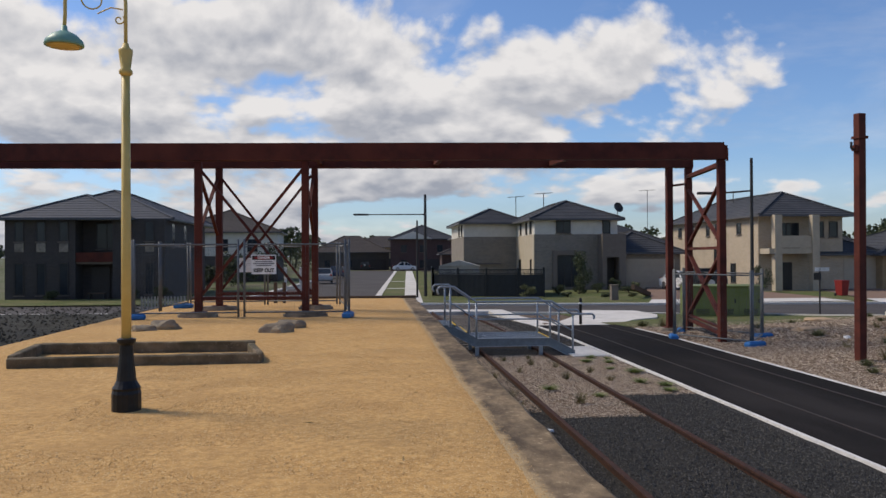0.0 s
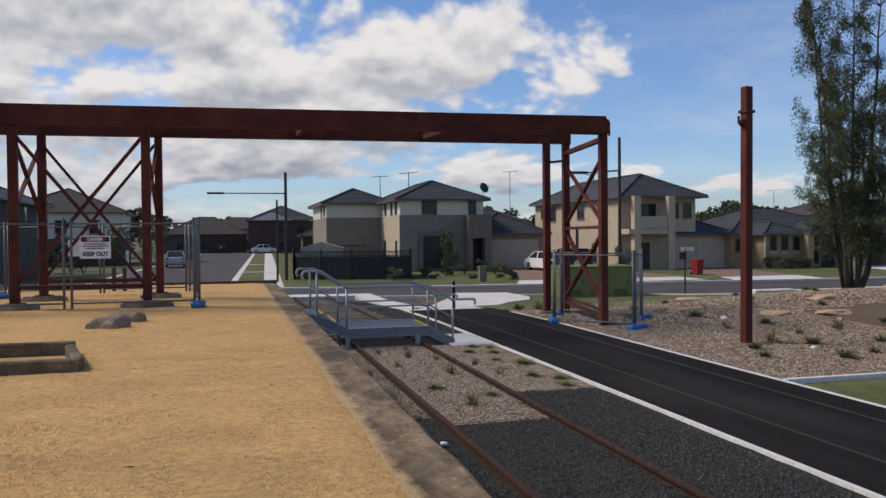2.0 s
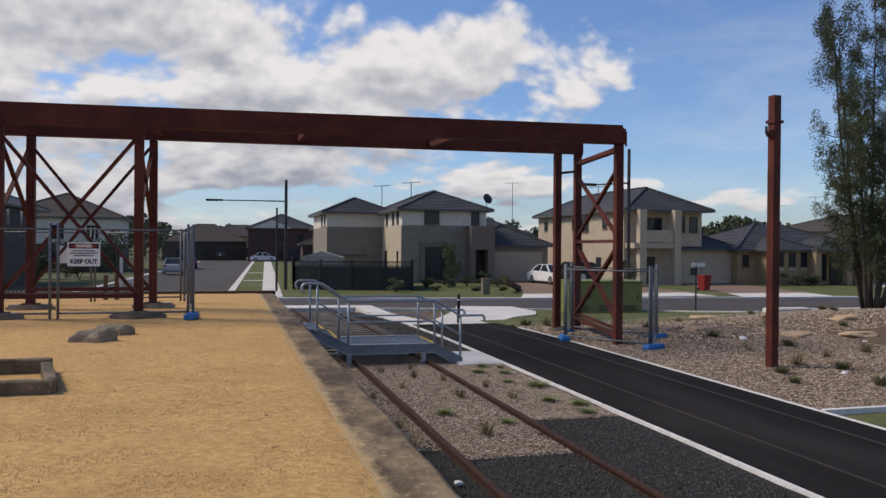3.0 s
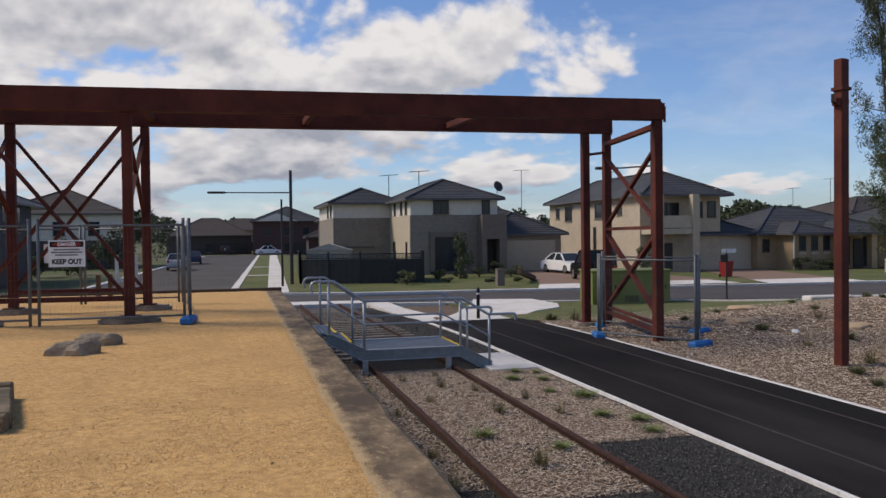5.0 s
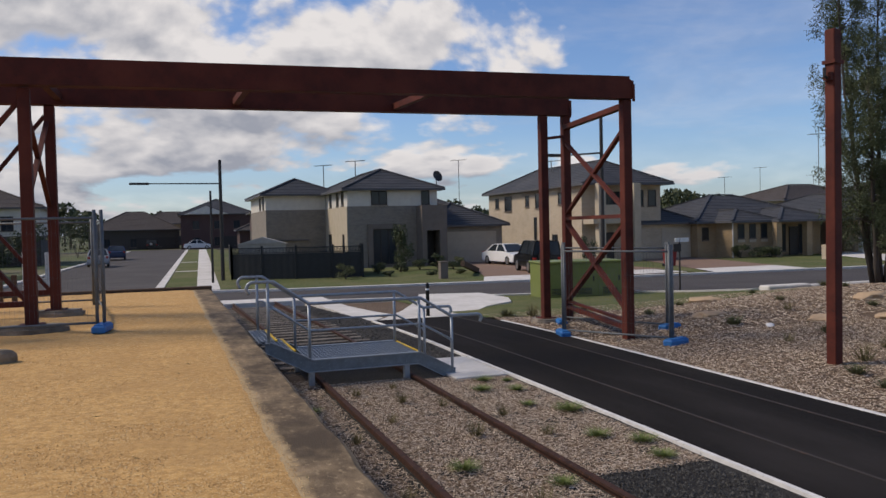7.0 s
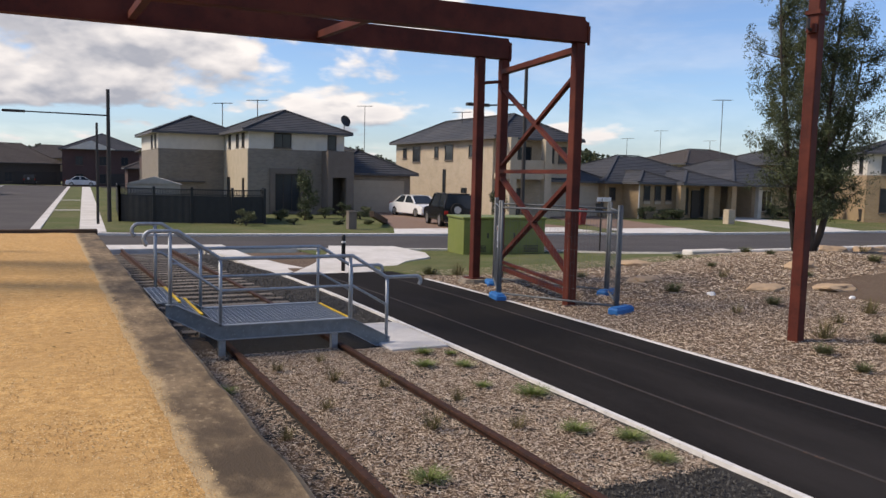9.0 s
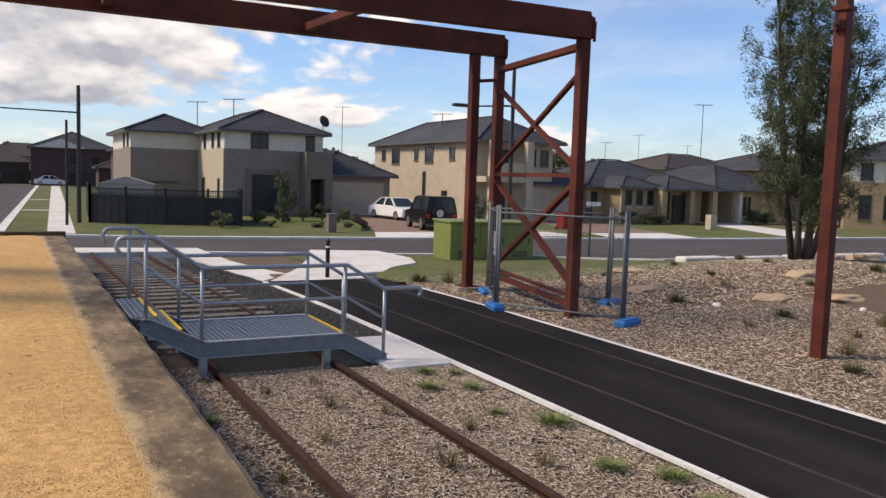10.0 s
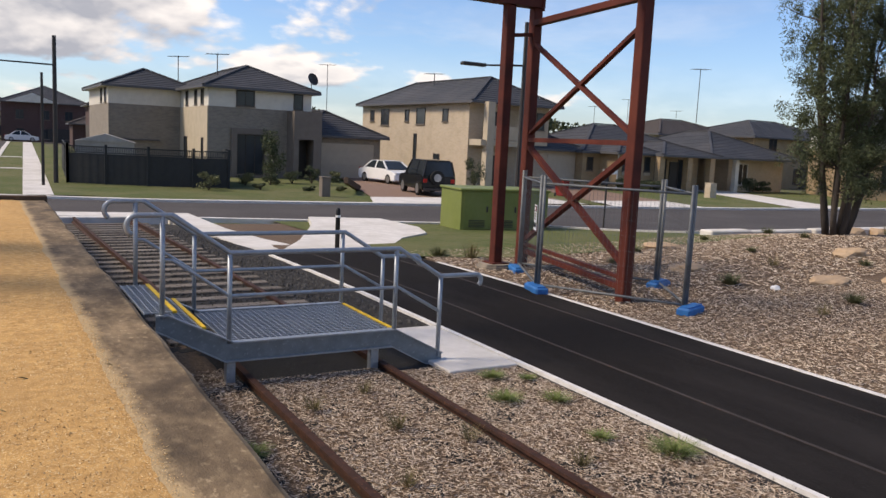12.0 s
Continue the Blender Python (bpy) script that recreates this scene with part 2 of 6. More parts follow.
M_RUSTRED = mat("red_oxide_steel", (0.098, 0.0185, 0.0105), 0.7, c2=(0.060, 0.0125, 0.0078), scale=2.2, bump=0.002, bscale=40, speck=(0.045, 0.012, 0.009), sscale=14, slo=0.6, shi=0.75, big=(0.125, 0.028, 0.015), bigscale=0.8)
M_RAIL = mat("rusty_rail", (0.062, 0.026, 0.016), 0.8, c2=(0.032, 0.015, 0.010), scale=9, bump=0.003, bscale=50, speck=(0.15, 0.068, 0.034), sscale=25, slo=0.6, shi=0.75)
M_SLEEPER = mat("grey_sleeper", (0.215, 0.185, 0.155), 0.9, c2=(0.11, 0.094, 0.078), scale=7, bump=0.008, bscale=30, rnd=0.25, stretch=(0.3, 4, 4))
M_GALV = mat("galvanised_steel", (0.36, 0.39, 0.42), 0.48, 0.55, c2=(0.29, 0.32, 0.35), scale=14, speck=(0.46, 0.48, 0.50), sscale=40, bump=0.0)
M_GALVDARK = mat("weathered_galvanised_plate", (0.20, 0.235, 0.265), 0.5, 0.45, c2=(0.15, 0.18, 0.205), scale=7, speck=(0.27, 0.30, 0.33), sscale=30)
M_SEAM = mat("asphalt_crusted_rail_head", (0.048, 0.037, 0.032), 0.8, c2=(0.034, 0.028, 0.025), scale=5, speck=(0.085, 0.05, 0.034), sscale=9)
M_GALVDULL = mat("dull_fence_steel", (0.17, 0.18, 0.185), 0.55, 0.3, c2=(0.13, 0.14, 0.145), scale=10)
M_YELLOW = mat("safety_yellow", (0.72, 0.47, 0.02), 0.6, c2=(0.55, 0.36, 0.02), scale=9)
M_CREAM = mat("cream_lamp_paint", (0.66, 0.49, 0.17), 0.45, c2=(0.58, 0.42, 0.13), scale=5, bump=0.002, bscale=20)
M_BLACK = mat("black_gloss_paint", (0.007, 0.007, 0.0075), 0.42, c2=(0.015, 0.015, 0.015), scale=6, bump=0.002, bscale=25)
M_PATINA = mat("pale_green_enamel", (0.24, 0.42, 0.34), 0.45, c2=(0.17, 0.33, 0.26), scale=7)
M_BLUE = mat("blue_plastic", (0.03, 0.17, 0.44), 0.55, c2=(0.022, 0.125, 0.34), scale=6, bump=0.002)
M_BOXGREEN = mat("kiosk_green_paint", (0.175, 0.205, 0.055), 0.5, c2=(0.15, 0.18, 0.048), scale=3, big=(0.19, 0.215, 0.075), bigscale=0.8)
M_ROCK = mat("grey_sandstone", (0.27, 0.22, 0.16), 0.9, c2=(0.15, 0.12, 0.09), scale=4, bump=0.03, bscale=12, big=(0.35, 0.28, 0.19), bigscale=1.2)
M_SANDSTONE = mat("pale_sandstone", (0.48, 0.34, 0.21), 0.9, c2=(0.38, 0.27, 0.17), scale=3, bump=0.03, bscale=9)
M_ROOF = mat("slate_grey_roof_tiles", (0.055, 0.058, 0.064), 0.75, c2=(0.042, 0.044, 0.05), scale=3, big=(0.07, 0.07, 0.075), bigscale=0.4)
M_ROOFLIGHT = mat("pale_slate_roof_tiles", (0.11, 0.112, 0.12), 0.75, c2=(0.09, 0.092, 0.10), scale=3)
M_ROOFBROWN = mat("brown_roof_tiles", (0.085, 0.07, 0.062), 0.8, c2=(0.065, 0.055, 0.05), scale=3)
M_FASCIA = mat("grey_fascia_paint", (0.10, 0.10, 0.105), 0.5, c2=(0.085, 0.085, 0.09), scale=4)
M_WHITEWALL = mat("off_white_render", (0.62, 0.59, 0.52), 0.85, c2=(0.55, 0.52, 0.46), scale=2, bump=0.002, bscale=60)
M_BEIGE = mat("beige_render", (0.47, 0.40, 0.30), 0.85, c2=(0.41, 0.35, 0.26), scale=2, bump=0.002, bscale=60)
M_TAUPE = mat("taupe_render", (0.185, 0.155, 0.13), 0.85, c2=(0.16, 0.133, 0.11), scale=2)
M_BRICKGREY = brick_mat("grey_brown_brick", (0.265, 0.228, 0.185), (0.205, 0.178, 0.147), (0.30, 0.27, 0.235))
M_BRICKMAROON = brick_mat("maroon_brick", (0.085, 0.042, 0.038), (0.062, 0.032, 0.030), (0.10, 0.075, 0.07))
M_BRICKDARK = brick_mat("dark_brown_brick", (0.068, 0.056, 0.05), (0.05, 0.042, 0.038), (0.09, 0.082, 0.075))
M_BRICKTAN = brick_mat("tan_brick", (0.38, 0.27, 0.15), (0.31, 0.215, 0.12), (0.35, 0.30, 0.22))
M_BRICKCREAM = brick_mat("cream_brick", (0.50, 0.41, 0.30), (0.44, 0.36, 0.26), (0.48, 0.42, 0.34))
M_GARAGE = mat("beige_garage_door", (0.43, 0.37, 0.29), 0.6, c2=(0.40, 0.345, 0.27), scale=3)
M_GLASS = glass_mat("dark_window_glass")
M_FRAME = mat("dark_window_frame", (0.045, 0.04, 0.038), 0.45)
M_FRAMEWHITE = mat("white_window_frame", (0.7, 0.69, 0.66), 0.5)
M_DARKFENCE = mat("charcoal_steel_fence", (0.028, 0.030, 0.031), 0.55, c2=(0.022, 0.024, 0.025), scale=4)
M_DRIVE = mat("brown_paved_driveway", (0.25, 0.165, 0.12), 0.9, c2=(0.19, 0.125, 0.09), scale=12, bump=0.004, bscale=40)
M_WHITECAR = mat("white_car_paint", (0.78, 0.78, 0.77), 0.2, c2=(0.74, 0.74, 0.73), scale=2)
M_BLACKCAR = mat("black_car_paint", (0.012, 0.012, 0.014), 0.15, c2=(0.018, 0.018, 0.02), scale=2)
M_BLUECAR = mat("dark_blue_car_paint", (0.02, 0.035, 0.09), 0.2, c2=(0.018, 0.03, 0.075), scale=2)
M_GREYCAR = mat("silver_car_paint", (0.36, 0.37, 0.38), 0.3, 0.3, scale=2)
M_TYRE = mat("tyre_rubber", (0.015, 0.015, 0.015), 0.85)
M_RIM = mat("alloy_rim", (0.45, 0.45, 0.46), 0.35, 0.8)
M_LAMPRED = mat("tail_light_red", (0.35, 0.02, 0.015), 0.25)
M_LAMPCLEAR = mat("headlight_lens", (0.55, 0.56, 0.58), 0.12)
M_SIGNWHITE = mat("white_sign_panel", (0.86, 0.86, 0.85), 0.5)
M_SIGNRED = mat("red_sign_print", (0.30, 0.03, 0.03), 0.5)
M_SIGNBLACK = mat("black_sign_print", (0.012, 0.012, 0.012), 0.55)
M_SIGNGREY = mat("grey_sign_print", (0.22, 0.22, 0.23), 0.6)
M_REDBIN = mat("red_plastic", (0.24, 0.022, 0.018), 0.55)
M_BARK = mat("grey_brown_bark", (0.085, 0.07, 0.058), 0.95, c2=(0.05, 0.04, 0.034), scale=6, bump=0.02, bscale=14, stretch=(1, 1, 0.2))
M_LEAF = mat("dull_green_leaves", (0.075, 0.090, 0.045), 0.75, c2=(0.05, 0.060, 0.030), scale=1.5, lo=0.4, hi=0.6, speck=(0.10, 0.115, 0.05), sscale=5)
M_LEAFBRIGHT = mat("fresh_green_leaves", (0.20, 0.24, 0.075), 0.75, c2=(0.12, 0.16, 0.045), scale=6, speck=(0.27, 0.26, 0.11), sscale=12)
M_TREELEAF = mat("grey_green_tree_leaves", (0.092, 0.110, 0.052), 0.8, c2=(0.052, 0.064, 0.030), scale=1.1, lo=0.4, hi=0.6, speck=(0.135, 0.15, 0.072), sscale=4)
M_TUFTGREY = mat("grey_green_blades", (0.15, 0.155, 0.075), 0.8, c2=(0.09, 0.10, 0.045), scale=6, speck=(0.22, 0.20, 0.10), sscale=12)
M_LEAFDRY = mat("dry_grass_blades", (0.20, 0.16, 0.075), 0.85, c2=(0.10, 0.095, 0.04), scale=6)
M_PLASTERSHED = mat("pale_metal_shed", (0.46, 0.42, 0.36), 0.6, scale=2)
M_TIMBER = mat("weathered_timber", (0.13, 0.085, 0.055), 0.85, c2=(0.08, 0.055, 0.038), scale=6, stretch=(1, 4, 4))
M_SOIL = mat("dark_bank_soil", (0.035, 0.032, 0.024), 0.95, c2=(0.018, 0.018, 0.012), scale=3, bump=0.05, bscale=10, speck=(0.045, 0.04, 0.026), sscale=14)

# ---- mesh helpers ----


def askew(y):
    """The estate past the road lies slightly turned against the track."""
    return -0.0095 * (y - 6) if y > 38 else 0.0


def thing(name, label, category, loc=(0, 0, 0), rz=0.0, group="", kind=""):
    e = new(name)
    e.matrix_world = pose(loc[0] + askew(loc[1]), loc[1], loc[2], 0, 0, rz)
    return tagged(e, label, category, group, kind)


def finish(name, bm, material, smooth=False):
    me = bpy.data.meshes.new(name)
    bm.normal_update()
    bm.to_mesh(me)
    bm.free()
    me.materials.append(material)
    if smooth:
        for p in me.polygons:
            p.use_smooth = True
    return new(name, me)


def part(name, bm, material, parent, label="", smooth=False):
    ob = finish(name, bm, material, smooth)
    ob.parent = parent
    if label:
        ob["label"] = label
    return ob


def solid(name, bm, material, label="", category="", kind="structure", smooth=False, group=""):
    return tagged(finish(name, bm, material, smooth), label, category, group, kind)


def box(bm, x0, x1, y0, y1, z0, z1, bev=0.0, m=None):
    r = bmesh.ops.create_cube(bm, size=1.0, matrix=Matrix.Translation(((x0 + x1) / 2, (y0 + y1) / 2, (z0 + z1) / 2)) @ Matrix.Diagonal((x1 - x0, y1 - y0, z1 - z0, 1)))
    vs = r["verts"]
    if bev:
        es = list({e for v in vs for e in v.link_edges})
        out = bmesh.ops.bevel(bm, geom=es, offset=bev, segments=1, affect="EDGES", profile=0.5)
        vs = list({v for f in out["faces"] for v in f.verts} | {v for v in vs if v.is_valid})
    if m is not None:
        bmesh.ops.transform(bm, matrix=m, verts=vs)
    return bm


def boxes(*specs, bev=0.0):
    bm = bmesh.new()
    for s in specs:
        box(bm, *s, bev=bev)
    return bm


def bar(bm, a, b, w, h=None, up=(0, 0, 1)):
    """A square bar from a to b."""
    a, b = Vector(a), Vector(b)
    d = b - a
    q = d.to_track_quat("Z", "Y")
    m = Matrix.Translation((a + b) / 2) @ q.to_matrix().to_4x4() @ Matrix.Diagonal((w, h or w, d.length, 1))
    bmesh.ops.create_cube(bm, size=1.0, matrix=m)
    return bm


def tube(bm, pts, r, seg=8, r2=None, cap=True):
    """A round pipe along points; r2 is the radius at its end."""
    pts = [Vector(p) for p in pts]
    rings = []
    prev = None
    for i, p in enumerate(pts):
        d = (pts[min(i + 1, len(pts) - 1)] - pts[max(i - 1, 0)]).normalized()
        if prev is None:
            n = d.orthogonal().normalized()
        else:
            n = (prev - d * prev.dot(d)).normalized()
        prev = n
        b = d.cross(n)
        rr = r if r2 is None else r + (r2 - r) * i / (len(pts) - 1)
        rings.append([bm.verts.new(p + (n * math.cos(2 * math.pi * k / seg) + b * math.sin(2 * math.pi * k / seg)) * rr) for k in range(seg)])
    for A, B in zip(rings, rings[1:]):
        for k in range(seg):
            bm.faces.new((A[k], A[(k + 1) % seg], B[(k + 1) % seg], B[k]))
    if cap:
        bm.faces.new(rings[0][::-1])
        bm.faces.new(rings[-1])
    return bm


def lathe(bm, prof, seg=20, at=(0, 0, 0)):
    """A turned solid from (radius, height) pairs."""
    rings = [[bm.verts.new((at[0] + r * math.cos(2 * math.pi * k / seg), at[1] + r * math.sin(2 * math.pi * k / seg), at[2] + z)) for k in range(seg)] for r, z in prof]
    for A, B in zip(rings, rings[1:]):
        for k in range(seg):
            bm.faces.new((A[k], A[(k + 1) % seg], B[(k + 1) % seg], B[k]))
    bm.faces.new(rings[0][::-1])
    bm.faces.new(rings[-1])
    return bm


def prism(bm, pts, z0, z1):
    """An upright solid over a plan outline."""
    lo = [bm.verts.new((x, y, z0)) for x, y in pts]
    hi = [bm.verts.new((x, y, z1)) for x, y in pts]
    n = len(pts)
    for i in range(n):
        bm.faces.new((lo[i], lo[(i + 1) % n], hi[(i + 1) % n], hi[i]))
    bm.faces.new(hi)
    bm.faces.new(lo[::-1])
    bmesh.ops.recalc_face_normals(bm, faces=bm.faces)
    return bm


def mixf(a, b, t):
    t = min(1.0, max(0.0, t))
    return a + (b - a) * t * t * (3 - 2 * t)


def G(x, y):
    """Height of the natural ground."""
    z = mixf(-0.12, -0.45, (y - 22) / 18)
    if x > 6.2:
        z += 0.55 * math.exp(-((x - 19) / 7) ** 2 - ((y - 23.5) / 5.0) ** 2) * min(1, (x - 6.2) / 2)
    return z


def sheet(name, material, u0, u1, v0, v1, dz, nu, nv, left=None, right=None, swap=False, thick=0.0, label="", category="", rough=0.0, flat=None, kind="structure"):
    """A ground sheet over the plan: v runs along y (or x when swapped), u between left(v) and right(v)."""
    bm = bmesh.new()
    grid = []
    for j in range(nv + 1):
        v = v0 + (v1 - v0) * j / nv
        a = left(v) if left else u0
        b = right(v) if right else u1
        row = []
        for i in range(nu + 1):
            u = a + (b - a) * i / nu
            x, y = (v, u) if swap else (u, v)
            z = (flat if flat is not None else G(x, y)) + dz
            if rough:
                z += rough * (noise.noise((x * 1.7, y * 1.7, 0.3)) + 0.6 * noise.noise((x * 6.1, y * 6.1, 1.3)))
                if i in (0, nu) or j in (0, nv):
                    z -= 0.07
                    if not swap:
                        y += 0.10 * noise.noise((x * 2.3, y, 5.0))
            row.append(bm.verts.new((x + askew(y), y, z)))
        grid.append(row)
    for j in range(nv):
        for i in range(nu):
            q = (grid[j][i], grid[j][i + 1], grid[j + 1][i + 1], grid[j + 1][i])
            bm.faces.new(q if not swap else q[::-1])
    if thick:
        edge = [grid[0][i] for i in range(nu + 1)] + [grid[j][nu] for j in range(1, nv + 1)] + [grid[nv][i] for i in range(nu - 1, -1, -1)] + [grid[j][0] for j in range(nv - 1, 0, -1)]
        low = [bm.verts.new(w.co - Vector((0, 0, thick))) for w in edge]
        for k in range(len(edge)):
            k2 = (k + 1) % len(edge)
            q = (edge[k], low[k], low[k2], edge[k2])
            bm.faces.new(q if not swap else q[::-1])
    return solid(name, bm, material, label, category, kind, smooth=not thick)

# ---- large structure ----
PZ = 0.70            # platform top


def lerp_pts(pts):
    def f(v):
        for (a, p), (b, q) in zip(pts, pts[1:]):
            if v <= b:
                return p + (q - p) * (v - a) / (b - a)
        return pts[-1][1]
    return f


def ground_sheet():
    xs = [-1500, -600, -200, -80, -40, -20] + list(range(-12, 32, 2)) + [36, 44, 60, 90, 200, 600, 1500]
    ys = [-600, -100, -30, -12] + list(range(-4, 48, 2)) + [54, 64, 80, 120, 200, 500, 1000, 2500]
    bm = bmesh.new()
    g = [[bm.verts.new((x, y, G(x, y) - 0.06)) for x in xs] for y in ys]
    for j in range(len(ys) - 1):
        for i in range(len(xs) - 1):
            bm.faces.new((g[j][i], g[j][i + 1], g[j + 1][i + 1], g[j + 1][i]))
    return solid("ground", bm, M_GROUND, "flat dull green grassland round the estate", "ground", smooth=True)


ground_sheet()
# platform: retaining wall, gravel top, coping
PX0, PX1, PE = -9.7, -1.01, 31.3
solid("platform_wall", boxes((PX0, PX1 - 0.03, -14, PE, -0.6, PZ - 0.10)), M_PLATWALL, "stained rendered platform retaining wall beside the track", "platform")
bm = bmesh.new()
nx, ny = 40, 900
gr = [[bm.verts.new((PX0 + 0.02 + (-1.51 + 0.030 * noise.noise((j * 0.06, 2.0, 0)) + 0.020 * noise.noise((j * 0.37, 7.0, 0)) + 0.012 * noise.noise((j * 1.3, 3.0, 0)) - PX0) * i / nx, -14 + (PE + 13.9) * j / ny, PZ + (0.012 * noise.noise((i * 0.31, j * 0.077, 0)) + 0.006 * noise.noise((i * 1.3, j * 0.27, 4))) * min(1, (nx - i) / 4 if i < nx - 1 else 0) + (0.012 if i < nx else -0.012))) for i in range(nx + 1)] for j in range(ny + 1)]
for j in range(ny):
    for i in range(nx):
        bm.faces.new((gr[j][i], gr[j][i + 1], gr[j + 1][i + 1], gr[j + 1][i]))
solid("platform_gravel", bm, M_GRAVEL, "golden crushed-granite gravel surface of the platform", "gravel", smooth=True)
solid("platform_fill", boxes((PX0 + 0.02, -1.5, -14, PE - 0.1, PZ - 0.10, PZ - 0.03)), M_PLATWALL, "compacted base under the platform gravel", "platform")
bm = bmesh.new()
n = 150
rows_c = []
for j in range(n + 1):
    y = -14 + (PE + 14) * j / n
    e = PX1 + 0.045 * noise.noise((y * 1.3, 0, 7)) + 0.02 * noise.noise((y * 5, 0, 2))
    zt = PZ + 0.004 * noise.noise((y * 1.1, 4, 0))
    rows_c.append([bm.verts.new(p) for p in ((-1.66, y, zt - 0.005), (e - 0.05, y, zt), (e, y, zt - 0.035), (e - 0.02, y, PZ - 0.16), (-1.66, y, PZ - 0.16))])
for A, B in zip(rows_c, rows_c[1:]):
    for k in range(4):
        bm.faces.new((A[k + 1], A[k], B[k], B[k + 1])[::-1])
bm.faces.new(rows_c[0])
bm.faces.new(rows_c[-1][::-1])
bmesh.ops.recalc_face_normals(bm, faces=bm.faces)
solid("platform_coping", bm, M_COPING, "worn concrete platform coping with black stains", "platform edge")
solid("platform_end_edge", boxes((PX0, PX1 + 0.02, PE, PE + 0.16, -0.6, PZ + 0.10), bev=0.02), M_TIMBER, "dark timber edging across the platform end", "platform edge")

sheet("track_ballast", M_BALLAST, -1.15, 3.42, -14, 36.3, 0.020, 12, 120, rough=0.012, label="dark crushed-stone ballast round the rails", category="ballast")
sheet("mulch_between_rails", M_MULCH, 0.05, 1.46, 11.5, 19.2, 0.022, 14, 60, rough=0.011, label="weathered wood-chip mulch between the rails", category="mulch")
sheet("mulch_beside_rail", M_MULCH, 1.55, 3.11, 13.3, 19.0, 0.022, 14, 50, rough=0.011, label="weathered wood-chip mulch between rail and path", category="mulch")
sheet("mulch_under_platform", M_MULCH, -1.1, -0.05, 12.2, 21, 0.022, 10, 60, rough=0.011, label="wood-chip mulch between platform wall and rail", category="mulch")
sheet("path", M_ASPHALT, 3.13, 6.06, -14, 28.0, 0.05, 6, 80, thick=0.1, label="black asphalt shared path beside the track", category="path")
sheet("path_edge_track_side", M_EDGE, 3.062, 3.126, -14, 28.0, 0.056, 1, 80, thick=0.12, label="pale concrete edge strip of the path", category="kerb")
sheet("path_edge_garden_side", M_EDGE, 6.066, 6.15, -14, 26.0, 0.056, 1, 80, thick=0.12, label="pale concrete edge strip of the path", category="kerb")
sheet("mulch_bed", M_MULCH, 6.16, 30, 13.0, 28.6, 0.02, 60, 60, rough=0.02, left=lambda y: 6.155, right=lambda y: 34 - 0.4 * (y - 13), label="wood-chip mulch garden bed with sparse tufts", category="mulch")
sheet("lawn_by_path", M_LAWN, 6.21, 30, -14, 12.9, 0.04, 20, 30, rough=0.01, label="mown green lawn beside the path", category="lawn")
sheet("bed_edge", M_EDGE, 6.21, 26, 12.9, 13.0, 0.06, 20, 1, thick=0.1, label="pale concrete edging between lawn and mulch", category="kerb")
near_edge = lerp_pts([(-60, 42.5), (0, 38.6), (9, 35.9), (12, 34.9), (14.8, 33.4), (16.2, 31.3), (17.4, 29.9), (20, 29.4), (30, 29.3), (60, 27)])
far_edge = lerp_pts([(-60, 49), (-2, 46.2), (3.7, 44.3), (13, 43.2), (34, 41.2), (60, 41.0)])
sheet("road", M_ROAD, 0, 1, -60, 60, 0.0, 8, 90, left=near_edge, right=far_edge, swap=True, label="grey asphalt estate road", category="road")
sheet("kerb_near", M_CONC, 0, 1, -60, 60, 0.10, 1, 90, left=lambda x: near_edge(x) - 0.32, right=lambda x: near_edge(x) - 0.004, swap=True, thick=0.2, label="concrete kerb of the estate road", category="kerb")
sheet("kerb_far", M_CONC, 0, 1, -1.9, 60, 0.10, 1, 60, left=lambda x: far_edge(x) + 0.004, right=lambda x: far_edge(x) + 0.40, swap=True, thick=0.2, label="concrete kerb in front of the houses", category="kerb")
sheet("verge_near", M_LAWN, 0, 1, 5.9, 17.2, 0.045, 10, 30, left=lambda x: 26.1 if x > 8 else 26.1 + (8 - x) * 0.5, right=lambda x: near_edge(x) - 0.33, swap=True, label="mown lawn verge round the utility kiosk", category="lawn")
sheet("verge_gravel", M_MULCH, 3.4, 6.6, 28.7, 36.3, 0.024, 8, 16, rough=0.02, label="gravelly strip between rails and footpath", category="mulch")
sheet("front_lawn", M_LAWN, 0, 1, 1.0, 17.5, 0.06, 10, 24, left=lambda x: far_edge(x) + 0.41, right=lambda x: 62.9, swap=True, rough=0.015, label="mown front lawn beside the corner house", category="lawn")
sheet("front_lawn_far", M_LAWN, 0, 1, 26.2, 60, 0.06, 10, 30, left=lambda x: far_edge(x) + 0.41, right=lambda x: 57.9, swap=True, rough=0.015, label="mown front lawns of the far houses", category="lawn")
sheet("driveway", M_DRIVE, 18.2, 26, 46.6, 66.4, 0.10, 4, 10, left=lambda y: 14.4 + (y - 46.5) * 0.33, right=lambda y: 25.8, label="brown paved driveway of the corner house", category="driveway")
sheet("driveway_crossing", M_CONC, 15.5, 24, 43.3, 46.59, 0.105, 6, 4, left=lambda y: 12.9 + (y - 43.1) * 0.42, right=lambda y: 25.0, label="concrete driveway crossing over the verge", category="driveway")
sheet("driveway_far", M_DRIVE, 0, 1, 45.6, 58.4, 0.085, 4, 8, left=lambda y: 27.2 + (y - 45.6) * 0.35, right=lambda y: 32.9 + (y - 45.6) * 0.30, label="brown paved driveway of the cream house", category="driveway")
sheet("driveway_far_crossing", M_CONC, 0, 1, 42.0, 45.59, 0.090, 4, 4, left=lambda y: 25.9 + (y - 42) * 0.36, right=lambda y: 32.0 + (y - 42) * 0.25, label="concrete driveway crossing before the cream house", category="driveway")
